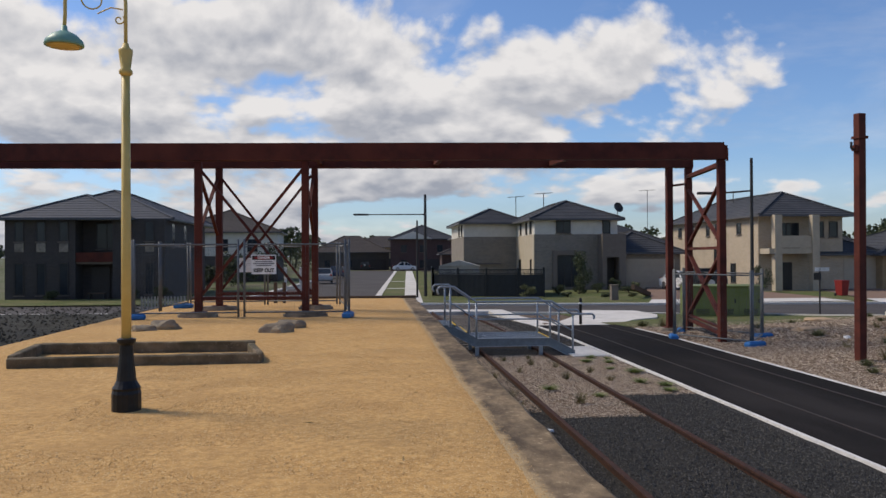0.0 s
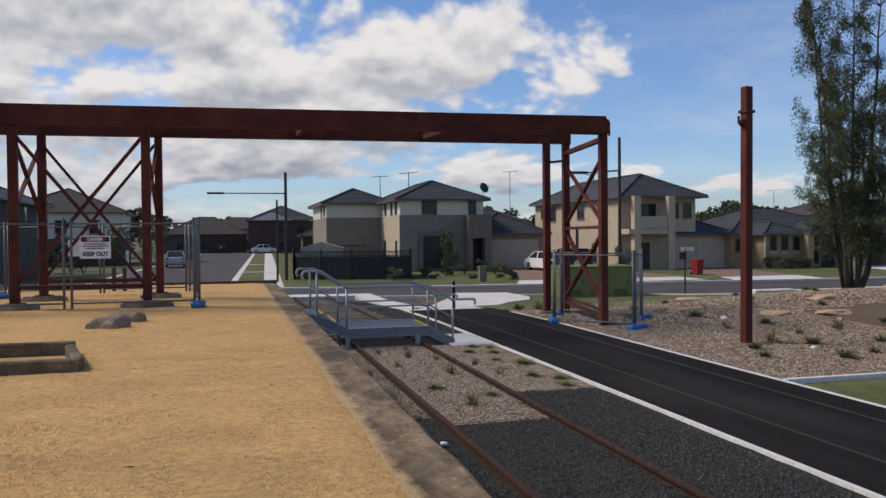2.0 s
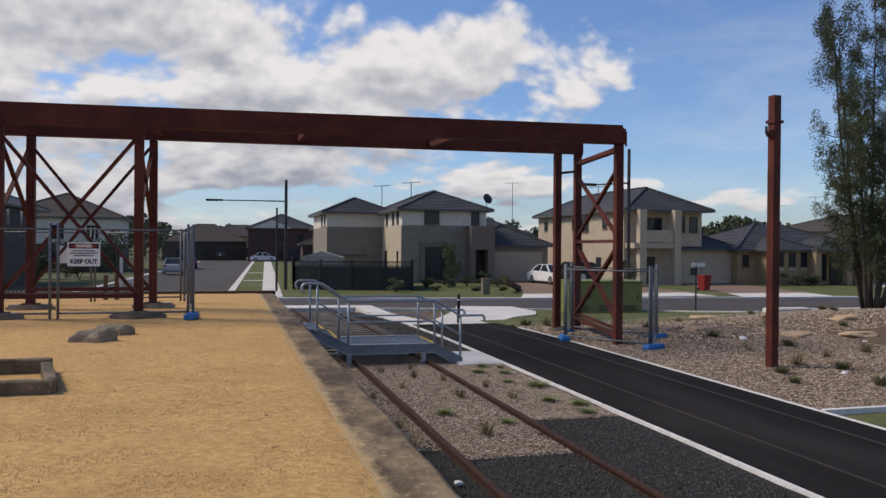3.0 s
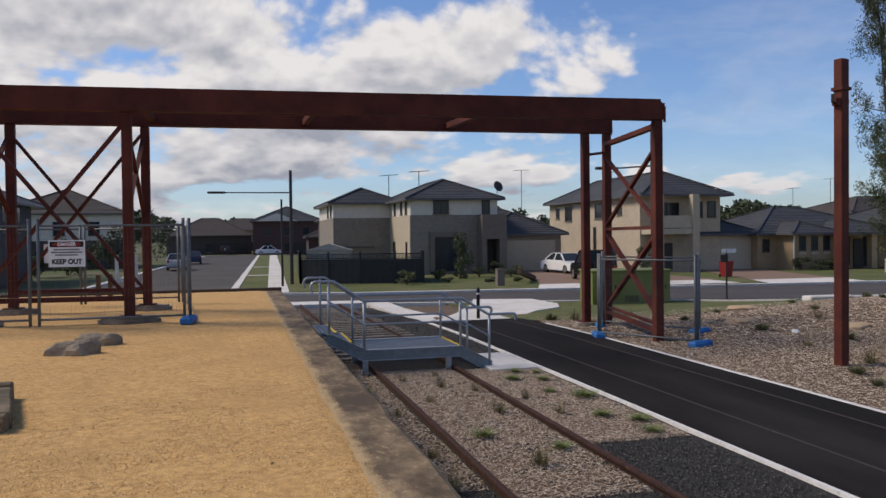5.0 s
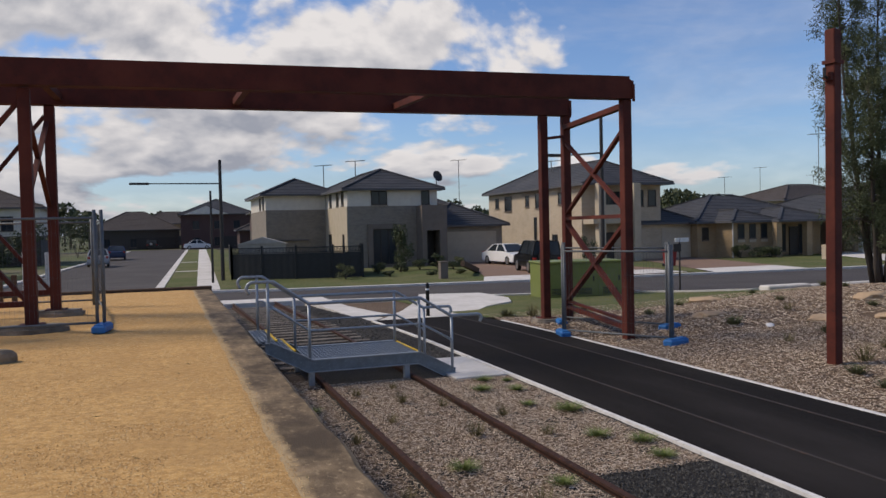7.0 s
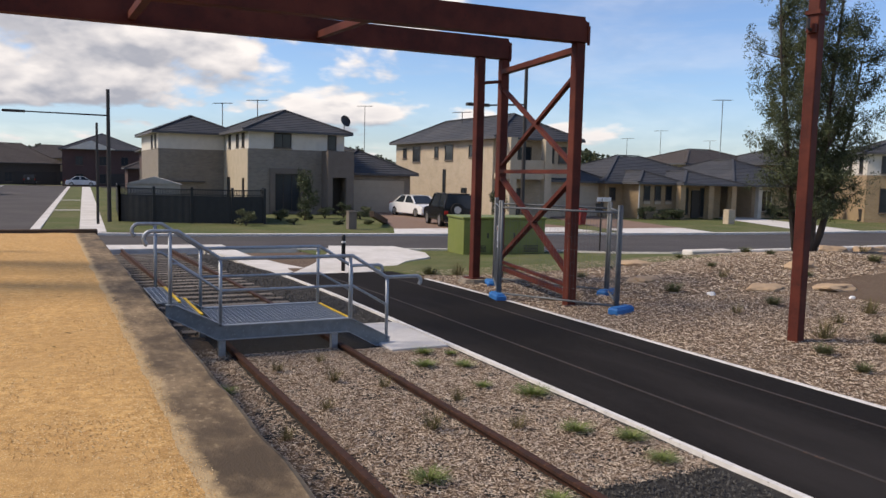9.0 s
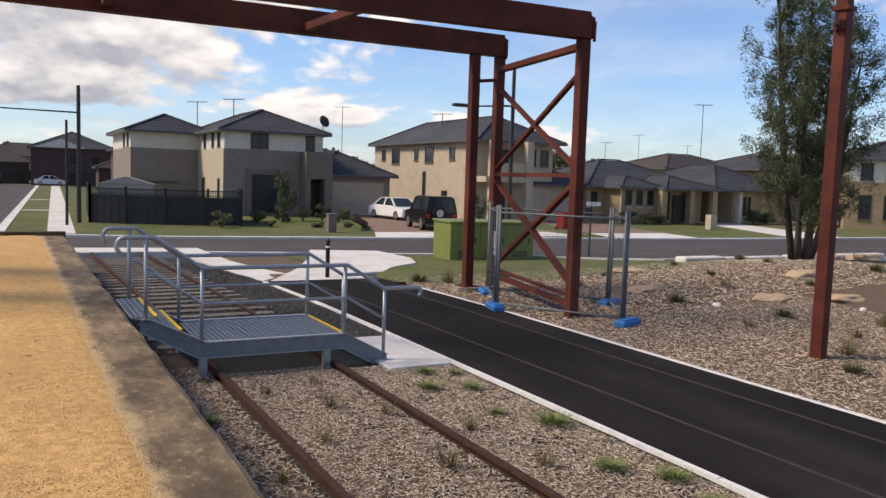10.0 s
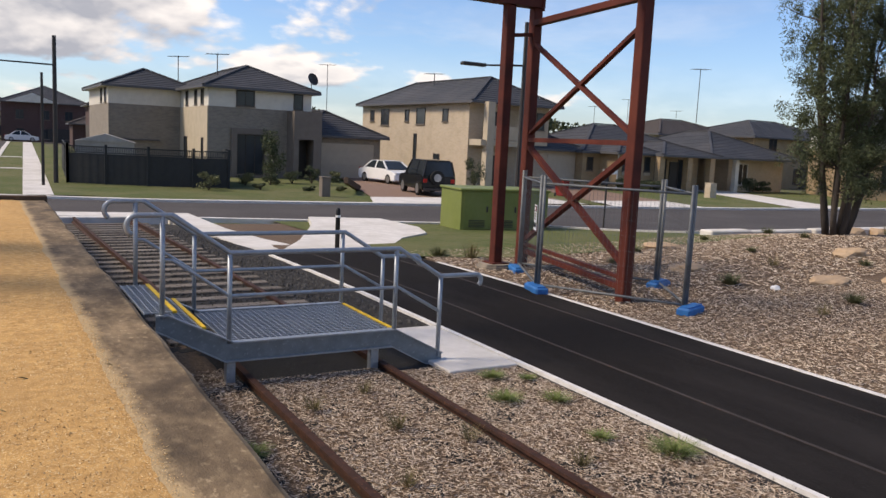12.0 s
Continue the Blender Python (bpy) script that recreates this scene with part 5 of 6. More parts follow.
def plain_house(name, label, x, y, w, d, eave, wallmat, roofmat, rz=0, lower=None, pitch=23, gable=None):
    e = thing(name, label, "house", (x, y, B), rz, "street houses")
    if lower:
        wall(e, -w / 2, w / 2, 0, d, 0, 2.9, lower)
        wall(e, -w / 2, w / 2, 0, d, 2.9, eave, wallmat)
    else:
        wall(e, -w / 2, w / 2, 0, d, 0, eave, wallmat)
    hip_roof(e, -w / 2, w / 2, 0, d, eave + .03, pitch, material=roofmat)
    for k in (-0.34, -0.05, 0.22):
        if eave > 4:
            window(e, w * k, w * k + 1.1, 3.4, 4.8, 0.0)
        window(e, w * k, w * k + 1.1, .5, 2.0, 0.0)
    garage_door(e, w * .02, w * .46, .05, 2.1, -0.03, M_FRAME)
    if gable:
        bm = bmesh.new()
        vs = [bm.verts.new(p) for p in ((-w * .45, -.9, eave), (w * .15, -.9, eave), (-w * .15, -.9, eave + 1.4), (-w * .45, 2, eave), (w * .15, 2, eave), (-w * .15, 2, eave + 1.4))]
        for q in ((0, 1, 2), (5, 4, 3), (0, 3, 4, 1), (1, 4, 5, 2), (2, 5, 3, 0)):
            bm.faces.new([vs[i] for i in q])
        part("gable", bm, gable, e)
    return e


plain_house("white_house", "two-storey white rendered house with brown roof", -18.6, 92, 12, 12, 5.6, M_WHITEWALL, M_ROOFBROWN, 3, M_BRICKDARK)
plain_house("street_house", "single-storey house with dark hip roof and carport", -5.5, 158, 15, 12, 3.5, M_BRICKDARK, M_ROOFBROWN, 0, pitch=27)
plain_house("street_house", "two-storey maroon brick house with white gable", 8.0, 149, 12, 12, 5.9, M_BRICKMAROON, M_ROOF, -2, M_BRICKMAROON, gable=M_WHITEWALL)
plain_house("street_house", "two-storey maroon brick house with brown roof", 13.5, 104, 9, 11, 5.1, M_BRICKMAROON, M_ROOFBROWN, -3, M_BRICKDARK)
plain_house("street_house", "single-storey maroon brick house behind the corner house", 15.0, 122, 12, 10, 3.0, M_BRICKMAROON, M_ROOFBROWN, -3)
plain_house("street_house", "dark roofed house beyond the garage", 27.0, 92, 11, 10, 4.2, M_BRICKDARK, M_ROOF, -6)
plain_house("street_house", "two-storey brick house behind the bungalow", 61.2, 69, 12, 9, 4.75, M_BRICKCREAM, M_ROOFBROWN, 0, pitch=18)
plain_house("street_house", "two-storey tan brick house with grey roof", 69.6, 64, 14, 10, 4.9, M_BRICKTAN, M_ROOF, 0, pitch=18)
plain_house("street_house", "low brick house with grey roof beyond the bungalow", 50, 88, 16, 9, 2.9, M_BRICKTAN, M_ROOF, -6)
plain_house("street_house", "brick house with grey roof west of the side street", -24, 120, 13, 12, 3.4, M_BRICKDARK, M_ROOF, 3)
plain_house("street_house", "brick house far down the side street", 1.5, 196, 16, 12, 4.9, M_BRICKTAN, M_ROOFBROWN, 0)
plain_house("street_house", "dark roofed two-storey brick house beside the road", -48, 62, 14, 12, 4.9, M_BRICKDARK, M_ROOF, 2)
plain_house("street_house", "brick house at the estate road's far end", 88, 44, 14, 10, 4.9, M_BRICKTAN, M_ROOF, -20)

shed = thing("garden_shed", "pale low-roofed metal shed behind the dark fence", "shed", (4.2, 59, B), -8)
part("body", boxes((-1.5, 1.5, 0, 2.2, 0, 2.05)), M_PLASTERSHED, shed)
bm = bmesh.new()
vs = [bm.verts.new(p) for p in ((-1.6, -.1, 2.05), (1.6, -.1, 2.05), (0, -.1, 2.5), (-1.6, 2.3, 2.05), (1.6, 2.3, 2.05), (0, 2.3, 2.5))]
for q in ((0, 1, 2), (5, 4, 3), (0, 3, 4, 1), (1, 4, 5, 2), (2, 5, 3, 0)):
    bm.faces.new([vs[i] for i in q])
part("roof", bm, M_PLASTERSHED, shed)

# charcoal boundary fence
cf = thing("boundary_fence", "charcoal steel boundary fence with a slatted top", "fence", (-0.5, 0, 0))
run = [(1.9, 54.3), (3.5, 53.2), (5.3, 52.3), (7.3, 51.7), (9.0, 51.6)]
seg = list(zip(run, run[1:])) + [((9.0, 51.6), (9.4, 53.6)), ((9.4, 53.6), (10.2, 57.5)), ((1.9, 54.3), (2.3, 60)), ((2.3, 60), (2.8, 68))]
for (ax, ay), (bx, by) in seg:
    a, b = Vector((ax, ay, 0)), Vector((bx, by, 0))
    d = (b - a).normalized()
    z = B + 0.08
    part("post", boxes((ax - .06, ax + .06, ay - .06, ay + .06, z, z + 1.95)), M_DARKFENCE, cf)
    bm = bmesh.new()
    L = (b - a).length
    m = Matrix.Translation(a) @ Matrix.Rotation(math.atan2(d.y, d.x), 4, "Z")
    n = max(4, int(L / .1))
    prof = [(0.05 + (L - .1) * q / n, -.006 if (q // 2) % 2 else .004) for q in range(n + 1)]
    ring_a = [bm.verts.new(m @ Vector((u, v, z + .05))) for u, v in prof] + [bm.verts.new(m @ Vector((u, v + .03, z + .05))) for u, v in prof[::-1]]
    ring_b = [bm.verts.new(w.co + Vector((0, 0, 1.45))) for w in ring_a]
    q = len(ring_a)
    for i in range(q):
        bm.faces.new((ring_a[i], ring_a[(i + 1) % q], ring_b[(i + 1) % q], ring_b[i]))
    bm.faces.new(ring_b)
    part("panel", bm, M_DARKFENCE, cf)
    bm = bmesh.new()
    for zz in (z + 1.52, z + 1.80):
        box(bm, 0.05, L - .05, -.025, .025, zz, zz + .05, m=m)
    k = 0.1
    while k < L - .05:
        box(bm, k, k + .035, -.012, .012, z + 1.57, z + 1.80, m=m)
        k += .085
    part("slatted_top", bm, M_DARKFENCE, cf)
lb = thing("letterbox", "brown rendered letterbox pillar by the driveway", "letterbox", (12.2, 47.0, B + .05))
part("pillar", boxes((-.21, .21, -.2, .2, 0, .95), bev=.01), M_TAUPE, lb)
part("cap", boxes((-.24, .24, -.23, .23, .95, 1.0), bev=.008), M_TAUPE, lb)
log = finish("garden_sleeper", bar(bmesh.new(), (13.3, 48.0, B + .85), (15.6, 51.6, B + .2), .22, .3), M_TIMBER)
tagged(log, "sloping dark timber sleeper edging the driveway", "garden edging")


# ---- vehicles ----
def car(name, label, x, y, rz, paint, L=4.6, W=1.78, H=1.45, kind="sedan", light=M_LAMPCLEAR):
    c = thing(name, label, "car", (x, y, G(x, y) + .08), rz)
    if kind == "sedan":
        low = [(-L / 2, .42), (-L / 2 + .05, .85), (-L / 2 + .9, .97), (L / 2 - 1.35, .95), (L / 2 - .35, .80), (L / 2, .62), (L / 2, .30), (L / 2 - .1, .22), (-L / 2 + .1, .22)]
        cab = [(-L / 2 + .75, .95), (-L / 2 + 1.45, H - .03), (-L / 2 + 1.9, H), (L / 2 - 2.1, H), (L / 2 - 1.75, H - .05), (L / 2 - 1.0, .93)]
    else:
        low = [(-L / 2, .45), (-L / 2 + .02, 1.05), (L / 2 - 1.3, 1.08), (L / 2 - .2, 1.0), (L / 2, .85), (L / 2, .42), (L / 2 - .1, .34), (-L / 2 + .1, .34)]
        cab = [(-L / 2 + .02, 1.05), (-L / 2 + .12, H - .05), (-L / 2 + .4, H), (L / 2 - 2.0, H), (L / 2 - 1.75, H - .05), (L / 2 - 1.15, 1.06)]

    def slab(prof, w0, w1, zlo, zhi):
        bm = bmesh.new()
        A, Bv = [], []
        for px, pz in prof:
            f = min(1, max(0, (pz - zlo) / (zhi - zlo)))
            w = w0 + (w1 - w0) * f
            A.append(bm.verts.new((px, -w / 2, pz)))
            Bv.append(bm.verts.new((px, w / 2, pz)))
        n = len(prof)
        bm.faces.new(A)
        bm.faces.new(Bv[::-1])
        for i in range(n):
            bm.faces.new((A[i], Bv[i], Bv[(i + 1) % n], A[(i + 1) % n]))
        bmesh.ops.recalc_face_normals(bm, faces=bm.faces)
        bmesh.ops.bevel(bm, geom=list(bm.edges), offset=.045, segments=2, affect="EDGES")
        return bm
    body = part("body", slab(low, W, W, .2, 1.0), paint, c, smooth=False)
    part("cabin", slab(cab, W * .96, W * .74, .95, H), M_GLASS, c)
    top = [p for p in cab if p[1] > H - .09]
    part("roof_panel", boxes((top[0][0] + .05, top[-1][0] - .05, -W * .36, W * .36, H - .03, H + .012), bev=.01), paint, c)
    fw = lambda zz: (W * .96 + (W * .74 - W * .96) * (zz - .95) / (H - .95)) / 2
    mid = (cab[1][0] + cab[-2][0]) / 2
    for s in (-1, 1):
        for p, q in ((cab[0], cab[1]), (cab[4], cab[5])):
            part("pillar", bar(bmesh.new(), (p[0], s * fw(p[1]), p[1]), (q[0], s * fw(q[1]), q[1]), .09, .07), paint, c)
        part("pillar", bar(bmesh.new(), (mid, s * W * .475, .97), (mid, s * W * .375, H - .02), .10, .05), paint, c)
    r = .32 if kind == "sedan" else .38
    for wx in (-L / 2 + .85, L / 2 - .85):
        for s in (-1, 1):
            tyre = part("wheel", lathe(bmesh.new(), [(r * .7, -.1), (r * .95, -.1), (r, -.06), (r, .06), (r * .95, .1), (r * .7, .1)], 20), M_TYRE, c)
            tyre.matrix_basis = Matrix.Translation((wx, s * (W / 2 - .09), r)) @ Matrix.Rotation(radians(90), 4, "X")
            part("rim", lathe(bmesh.new(), [(r * .2, -.105), (r * .68, -.102), (r * .68, .102), (r * .2, .105)], 14), M_RIM, tyre)
    for s in (-1, 1):
        part("headlight", boxes((L / 2 - .22, L / 2 + .012, s * W * .36 - .17, s * W * .36 + .17, .62, .76), bev=.02), M_LAMPCLEAR, c)
        part("tail_light", boxes((-L / 2 - .012, -L / 2 + .1, s * W * .41 - .11, s * W * .41 + .11, .72, .92), bev=.02), M_LAMPRED, c)
    part("number_plate", boxes((L / 2 + .0, L / 2 + .015, -.2, .2, .40, .50)), M_SIGNWHITE, c)
    part("bumper", boxes((L / 2 - .1, L / 2 + .03, -W * .45, W * .45, .28, .40), (-L / 2 - .03, -L / 2 + .1, -W * .45, W * .45, .30, .44), bev=.02), paint if kind == "sedan" else M_FRAME, c)
    if kind != "sedan":
        sp = part("spare_wheel", lathe(bmesh.new(), [(.2, -.1), (.36, -.1), (.37, 0), (.36, .1), (.2, .1)], 20), M_TYRE, c)
        sp.matrix_basis = Matrix.Translation((-L / 2 - .12, .15, .98)) @ Matrix.Rotation(radians(90), 4, "Y")
        part("spare_cover", lathe(bmesh.new(), [(.02, -.115), (.2, -.11), (.2, .11), (.02, .115)], 14), M_RIM, sp)
    return c


car("sedan", "white sedan parked on the brown driveway", 21.3, 58.8, -84, M_WHITECAR, light=M_LAMPCLEAR)
car("four_wheel_drive", "black four-wheel drive with a rear spare wheel on the driveway", 18.9, 49.3, 79, M_BLACKCAR, 4.4, 1.8, 1.85, "wagon")
car("hatchback", "white station wagon parked across the end of the street", 4.4, 143.6, 0, M_WHITECAR, 4.4, 1.75, 1.5, "sedan")
car("parked_car", "dark blue car parked at the kerb", -6.2, 101, 93, M_BLUECAR)
car("parked_car", "silver hatchback parked at the kerb of the side street", -6.9, 82, 93, M_GREYCAR, 4.1, 1.72, 1.48)
car("parked_car", "dark car under the carport", -2.6, 152, 90, M_BLACKCAR, 4.4, 1.8, 1.6, "wagon")


# ---- bins and signs ----
def wheelie_bin(x, y, rz, lid):
    b = thing("wheelie_bin", "wheelie bin with a red lid at the kerb" if lid is M_REDBIN else "dark wheelie bin beside the house", "bin", (x, y, G(x, y) + .06), rz)
    bm = boxes((-.28, .28, -.33, .33, 0.05, .95))
    for v in bm.verts:
        if v.co.z < .2:
            v.co.x *= .8
            v.co.y *= .8
    part("body", bm, lid, b)
    part("lid", boxes((-.30, .30, -.36, .36, .95, 1.03), bev=.02), lid, b)
    for s in (-1, 1):
        part("wheel", boxes((s * .24 - .03, s * .24 + .03, .2, .4, 0, .2), bev=.03), M_TYRE, b)


wheelie_bin(27.8, 48.9, 10, M_REDBIN)
wheelie_bin(56.5, 50.5, 0, M_FRAME)
post2 = thing("letterbox", "pale brick letterbox pillar on the far lawn", "letterbox", (40.6, 49.2, B))
part("pillar", boxes((-.3, .3, -.25, .25, 0, 1.1), bev=.01), M_BRICKCREAM, post2)


# ---- plants ----
def leaf_cloud(centres, count, size, flat=1.0, seed=1, long=2.2):
    """Small leaf blades scattered in clumps; centres are (x, y, z, rx, rz)."""
    rng = np.random.default_rng(seed)
    c = np.array(centres)
    idx = rng.integers(0, len(c), count)
    u = rng.normal(size=(count, 3))
    u /= np.linalg.norm(u, axis=1)[:, None]
    rad = rng.random(count) ** 0.45
    p = c[idx, :3] + u * rad[:, None] * np.stack([c[idx, 3], c[idx, 3], c[idx, 4]], 1)
    d = rng.normal(size=(count, 3))
    d[:, 2] -= 0.5
    d /= np.linalg.norm(d, axis=1)[:, None]
    e = np.cross(d, rng.normal(size=(count, 3)))
    e /= np.linalg.norm(e, axis=1)[:, None]
    s = size * rng.uniform(0.6, 1.4, count)[:, None]
    v = np.stack([p - d * s * long / 2, p + e * s / 2, p + d * s * long / 2, p - e * s / 2], 1).reshape(-1, 3)
    f = np.arange(count * 4).reshape(-1, 4)
    me = bpy.data.meshes.new("crown")
    me.from_pydata(v.tolist(), [], f.tolist())
    return me


def mesh_part(name, me, material, parent):
    me.materials.append(material)
    ob = new(name, me)
    ob.parent = parent
    return ob


def feathery_tree(x, y):
    t = thing("tree", "tall feathery grey-green tree with several trunks in the mulch bed", "tree", (x, y, G(x, y)))
    rnd = random.Random(5)
    centres = []
    for k in range(7):
        a = k * 0.93 + rnd.uniform(-.3, .3)
        r0 = rnd.uniform(.08, .27)
        lean = rnd.uniform(.65, 1.35)
        h = rnd.uniform(8.5, 11.5) if k < 4 else rnd.uniform(4.8, 7.5)
        pts = []
        for j in range(11):
            q = j / 10
            out = r0 + lean * (1.5 * q - .55 * q * q)
            pts.append((math.cos(a) * out + .16 * noise.noise((k, q * 4, 0)), math.sin(a) * out + .16 * noise.noise((k, q * 4, 9)), h * q - .1))
        part("trunk", tube(bmesh.new(), pts, rnd.uniform(.075, .115), 8, .012), M_BARK, t, smooth=True)
        for j in range(2, 11):
            bx, by, bz = pts[j]
            if bz < 0.75:
                continue
            for m in range(6):
                b = rnd.uniform(0, 6.28)
                L = rnd.uniform(.45, 1.45) * (1.0 - .40 * j / 10)
                tip = Vector((bx + math.cos(b) * L, by + math.sin(b) * L, bz + rnd.uniform(.25, 1.0)))
                foot = Vector((bx, by, bz))
                if m < 3:
                    part("limb", tube(bmesh.new(), [tuple(foot), tuple(foot.lerp(tip, .5) + Vector((0, 0, -.06))), tuple(tip)], .024, 5, .006), M_BARK, t)
                for q in (.55, .8, 1.0):
                    p = foot.lerp(tip, q)
                    centres.append((p.x + rnd.uniform(-.12, .12), p.y + rnd.uniform(-.12, .12), p.z + rnd.uniform(-.15, .1), rnd.uniform(.14, .30), rnd.uniform(.20, .46)))
    mesh_part("crown", leaf_cloud(centres, 112000, .021, seed=3, long=5.0), M_TREELEAF, t)
    return t


feathery_tree(18.65, 25.4)


def shrub(name, label, x, y, z, r, h, n, material, seed, cat="shrub", size=.06):
    s = thing(name, label, cat, (x, y, z))
    rnd = random.Random(seed)
    cs = [(rnd.uniform(-r, r) * .6, rnd.uniform(-r, r) * .6, h * rnd.uniform(.25, .85), r * .45, h * .2) for _ in range(9)]
    bm = bmesh.new()
    for c in cs[:5]:
        tube(bm, [(0, 0, 0), (c[0] * .5, c[1] * .5, c[2] * .6), (c[0], c[1], c[2])], .025, 5, .008)
    part("stems", bm, M_BARK, s)
    mesh_part("crown", leaf_cloud(cs, n, size, seed=seed), material, s)
    return s


Z1 = B + .1
shrub("small_tree", "slender young tree before the corner house window", 13.1, 57.0, Z1, .75, 3.1, 2600, M_TREELEAF, 11, "tree", .055)
for i, (x, y, r, h) in enumerate(((7.6, 50.2, .6, 1.1), (10.5, 54, .6, .9), (12.2, 55, .5, .8), (14.0, 56.5, .6, 1.0), (15.4, 57, .5, 1.3), (16.0, 55.5, .7, .7), (17.2, 58, .5, .9), (10.4, 51.0, .4, .4), (12.8, 50.6, .35, .35), (14.6, 50.8, .35, .35))):
    shrub("shrub", "small garden shrub before the corner house", x, y, Z1, r, h * .8, 900, M_LEAF if i % 3 else M_TUFTGREY, 20 + i, size=.045)
for i, (x, y, r, h) in enumerate(((37.9, 54.6, .7, 1.0), (39.5, 54.5, .9, .9), (40.4, 54.4, .8, .9), (51.6, 55, .9, 1.3), (54.2, 55.8, .8, 1.0), (25.9, 55.5, .7, 2.2), (-18, 54, .6, .7), (-16, 54, .7, .8), (-23, 54, .6, .6))):
    shrub("shrub", "rounded green shrub against a house wall", x, y, Z1, r, h, 1100, M_LEAF, 40 + i, size=.06)
# far trees
for i in range(34):
    rnd = random.Random(200 + i)
    az = rnd.uniform(-32, 62)
    dist = rnd.uniform(170, 320)
    x, y = dist * math.sin(radians(az)), dist * math.cos(radians(az))
    t = thing("distant_tree", "dark distant gum tree on the skyline", "tree", (x, y, B), 0, "skyline trees")
    r, h = rnd.uniform(4, 8), rnd.uniform(6, 10.5)
    part("trunk", tube(bmesh.new(), [(0, 0, 0), (.2, 0, h * .4), (0, .2, h * .7)], .3, 6, .1), M_BARK, t)
    cs = [(rnd.uniform(-r, r), rnd.uniform(-r, r), h * rnd.uniform(.4, .9), r * .45, h * .16) for _ in range(9)]
    mesh_part("crown", leaf_cloud(cs, 700, .75, seed=300 + i, long=1.3), M_LEAF, t)


def tuft_mesh(seed, n, h, spread):
    rng = np.random.default_rng(seed)
    v, f = [], []
    for k in range(n):
        a, r = rng.uniform(0, 6.28), spread * rng.random() ** .6
        b = np.array([math.cos(a) * r * .45, math.sin(a) * r * .45, 0])
        hh = h * rng.uniform(.25, 1.2)
        a += rng.uniform(-.7, .7)
        tip = b + np.array([math.cos(a) * r * .9, math.sin(a) * r * .9, hh])
        mid = b * .5 + tip * .5 + np.array([0, 0, hh * .14])
        s = np.array([-math.sin(a), math.cos(a), 0]) * .0030
        o = len(v)
        v += [b - s, b + s, mid + s * .8, tip, mid - s * .8]
        f += [(o, o + 1, o + 2, o + 4), (o + 4, o + 2, o + 3)]
    me = bpy.data.meshes.new("grass_tuft")
    me.from_pydata([tuple(q) for q in v], [], f)
    return me


TUFTS = []
for s, (n, h, sp, m_) in enumerate(((420, .10, .27, M_LEAFBRIGHT), (300, .085, .22, M_LEAFBRIGHT), (260, .12, .18, M_TUFTGREY), (90, .20, .17, M_LEAFDRY))):
    me = tuft_mesh(s + 1, n, h, sp)
    me.materials.append(m_)
    TUFTS.append(me)


def tuft(kind, x, y, s, label):
    ob = new("grass_tuft", TUFTS[kind])
    ob.matrix_world = pose(x, y, G(x, y) + .05, 0, 0, random.uniform(0, 360)) @ Matrix.Scale(s, 4)
    return tagged(ob, label, "grass tuft", "grass tufts")


for x, y, s in ((2.62, 17.4, 1.0), (2.72, 15.9, 1.15), (2.35, 16.4, .8), (2.15, 17.6, .9), (2.4, 14.6, 1.1), (2.75, 14.2, .9), (2.6, 13.6, .8), (2.78, 18.1, .7), (2.45, 18.3, .8)):
    tuft(random.choice((0, 1)), x, y, s * .78, "fresh green grass tuft in the mulch by the path")
for x, y in ((.35, 16.2), (.8, 17.3), (1.1, 15.2), (.5, 14.0), (1.2, 13.2), (-.35, 13.2), (-.3, 15.4), (-.45, 12.0), (.95, 18.3), (.3, 18.0), (1.25, 16.8), (.7, 12.6), (1.8, 16.0), (1.9, 14.9), (-.5, 17.2)):
    tuft(random.choice((3, 3, 3, 1)), x, y, random.uniform(.55, 1.0), "thin dry weed tuft between the rails")
for x, y in ((7.5, 15.2), (8.0, 16.2), (9.0, 17.0), (9.6, 16.4), (10.4, 17.8), (8.9, 14.6), (9.9, 15.0), (11.2, 16.2), (11.8, 18.2), (12.9, 17.0), (10.8, 19.6), (13.6, 18.6), (9.4, 19.2), (12.4, 22.5), (14.2, 21.6), (15.4, 19.4), (9.6, 24.4), (11.4, 25.6), (13.5, 24.0), (8.4, 26.2), (7.2, 26.4), (6.7, 27.0), (9.2, 27.0), (16.8, 25.0), (18.4, 27.4), (17.5, 22.2), (10.0, 21.6), (22.6, 26.2), (24.0, 24.4), (14.8, 26.6)):
    tuft(random.choice((2, 2, 3)), x, y, random.uniform(.9, 1.7), "grey-green planted tuft in the mulch bed")


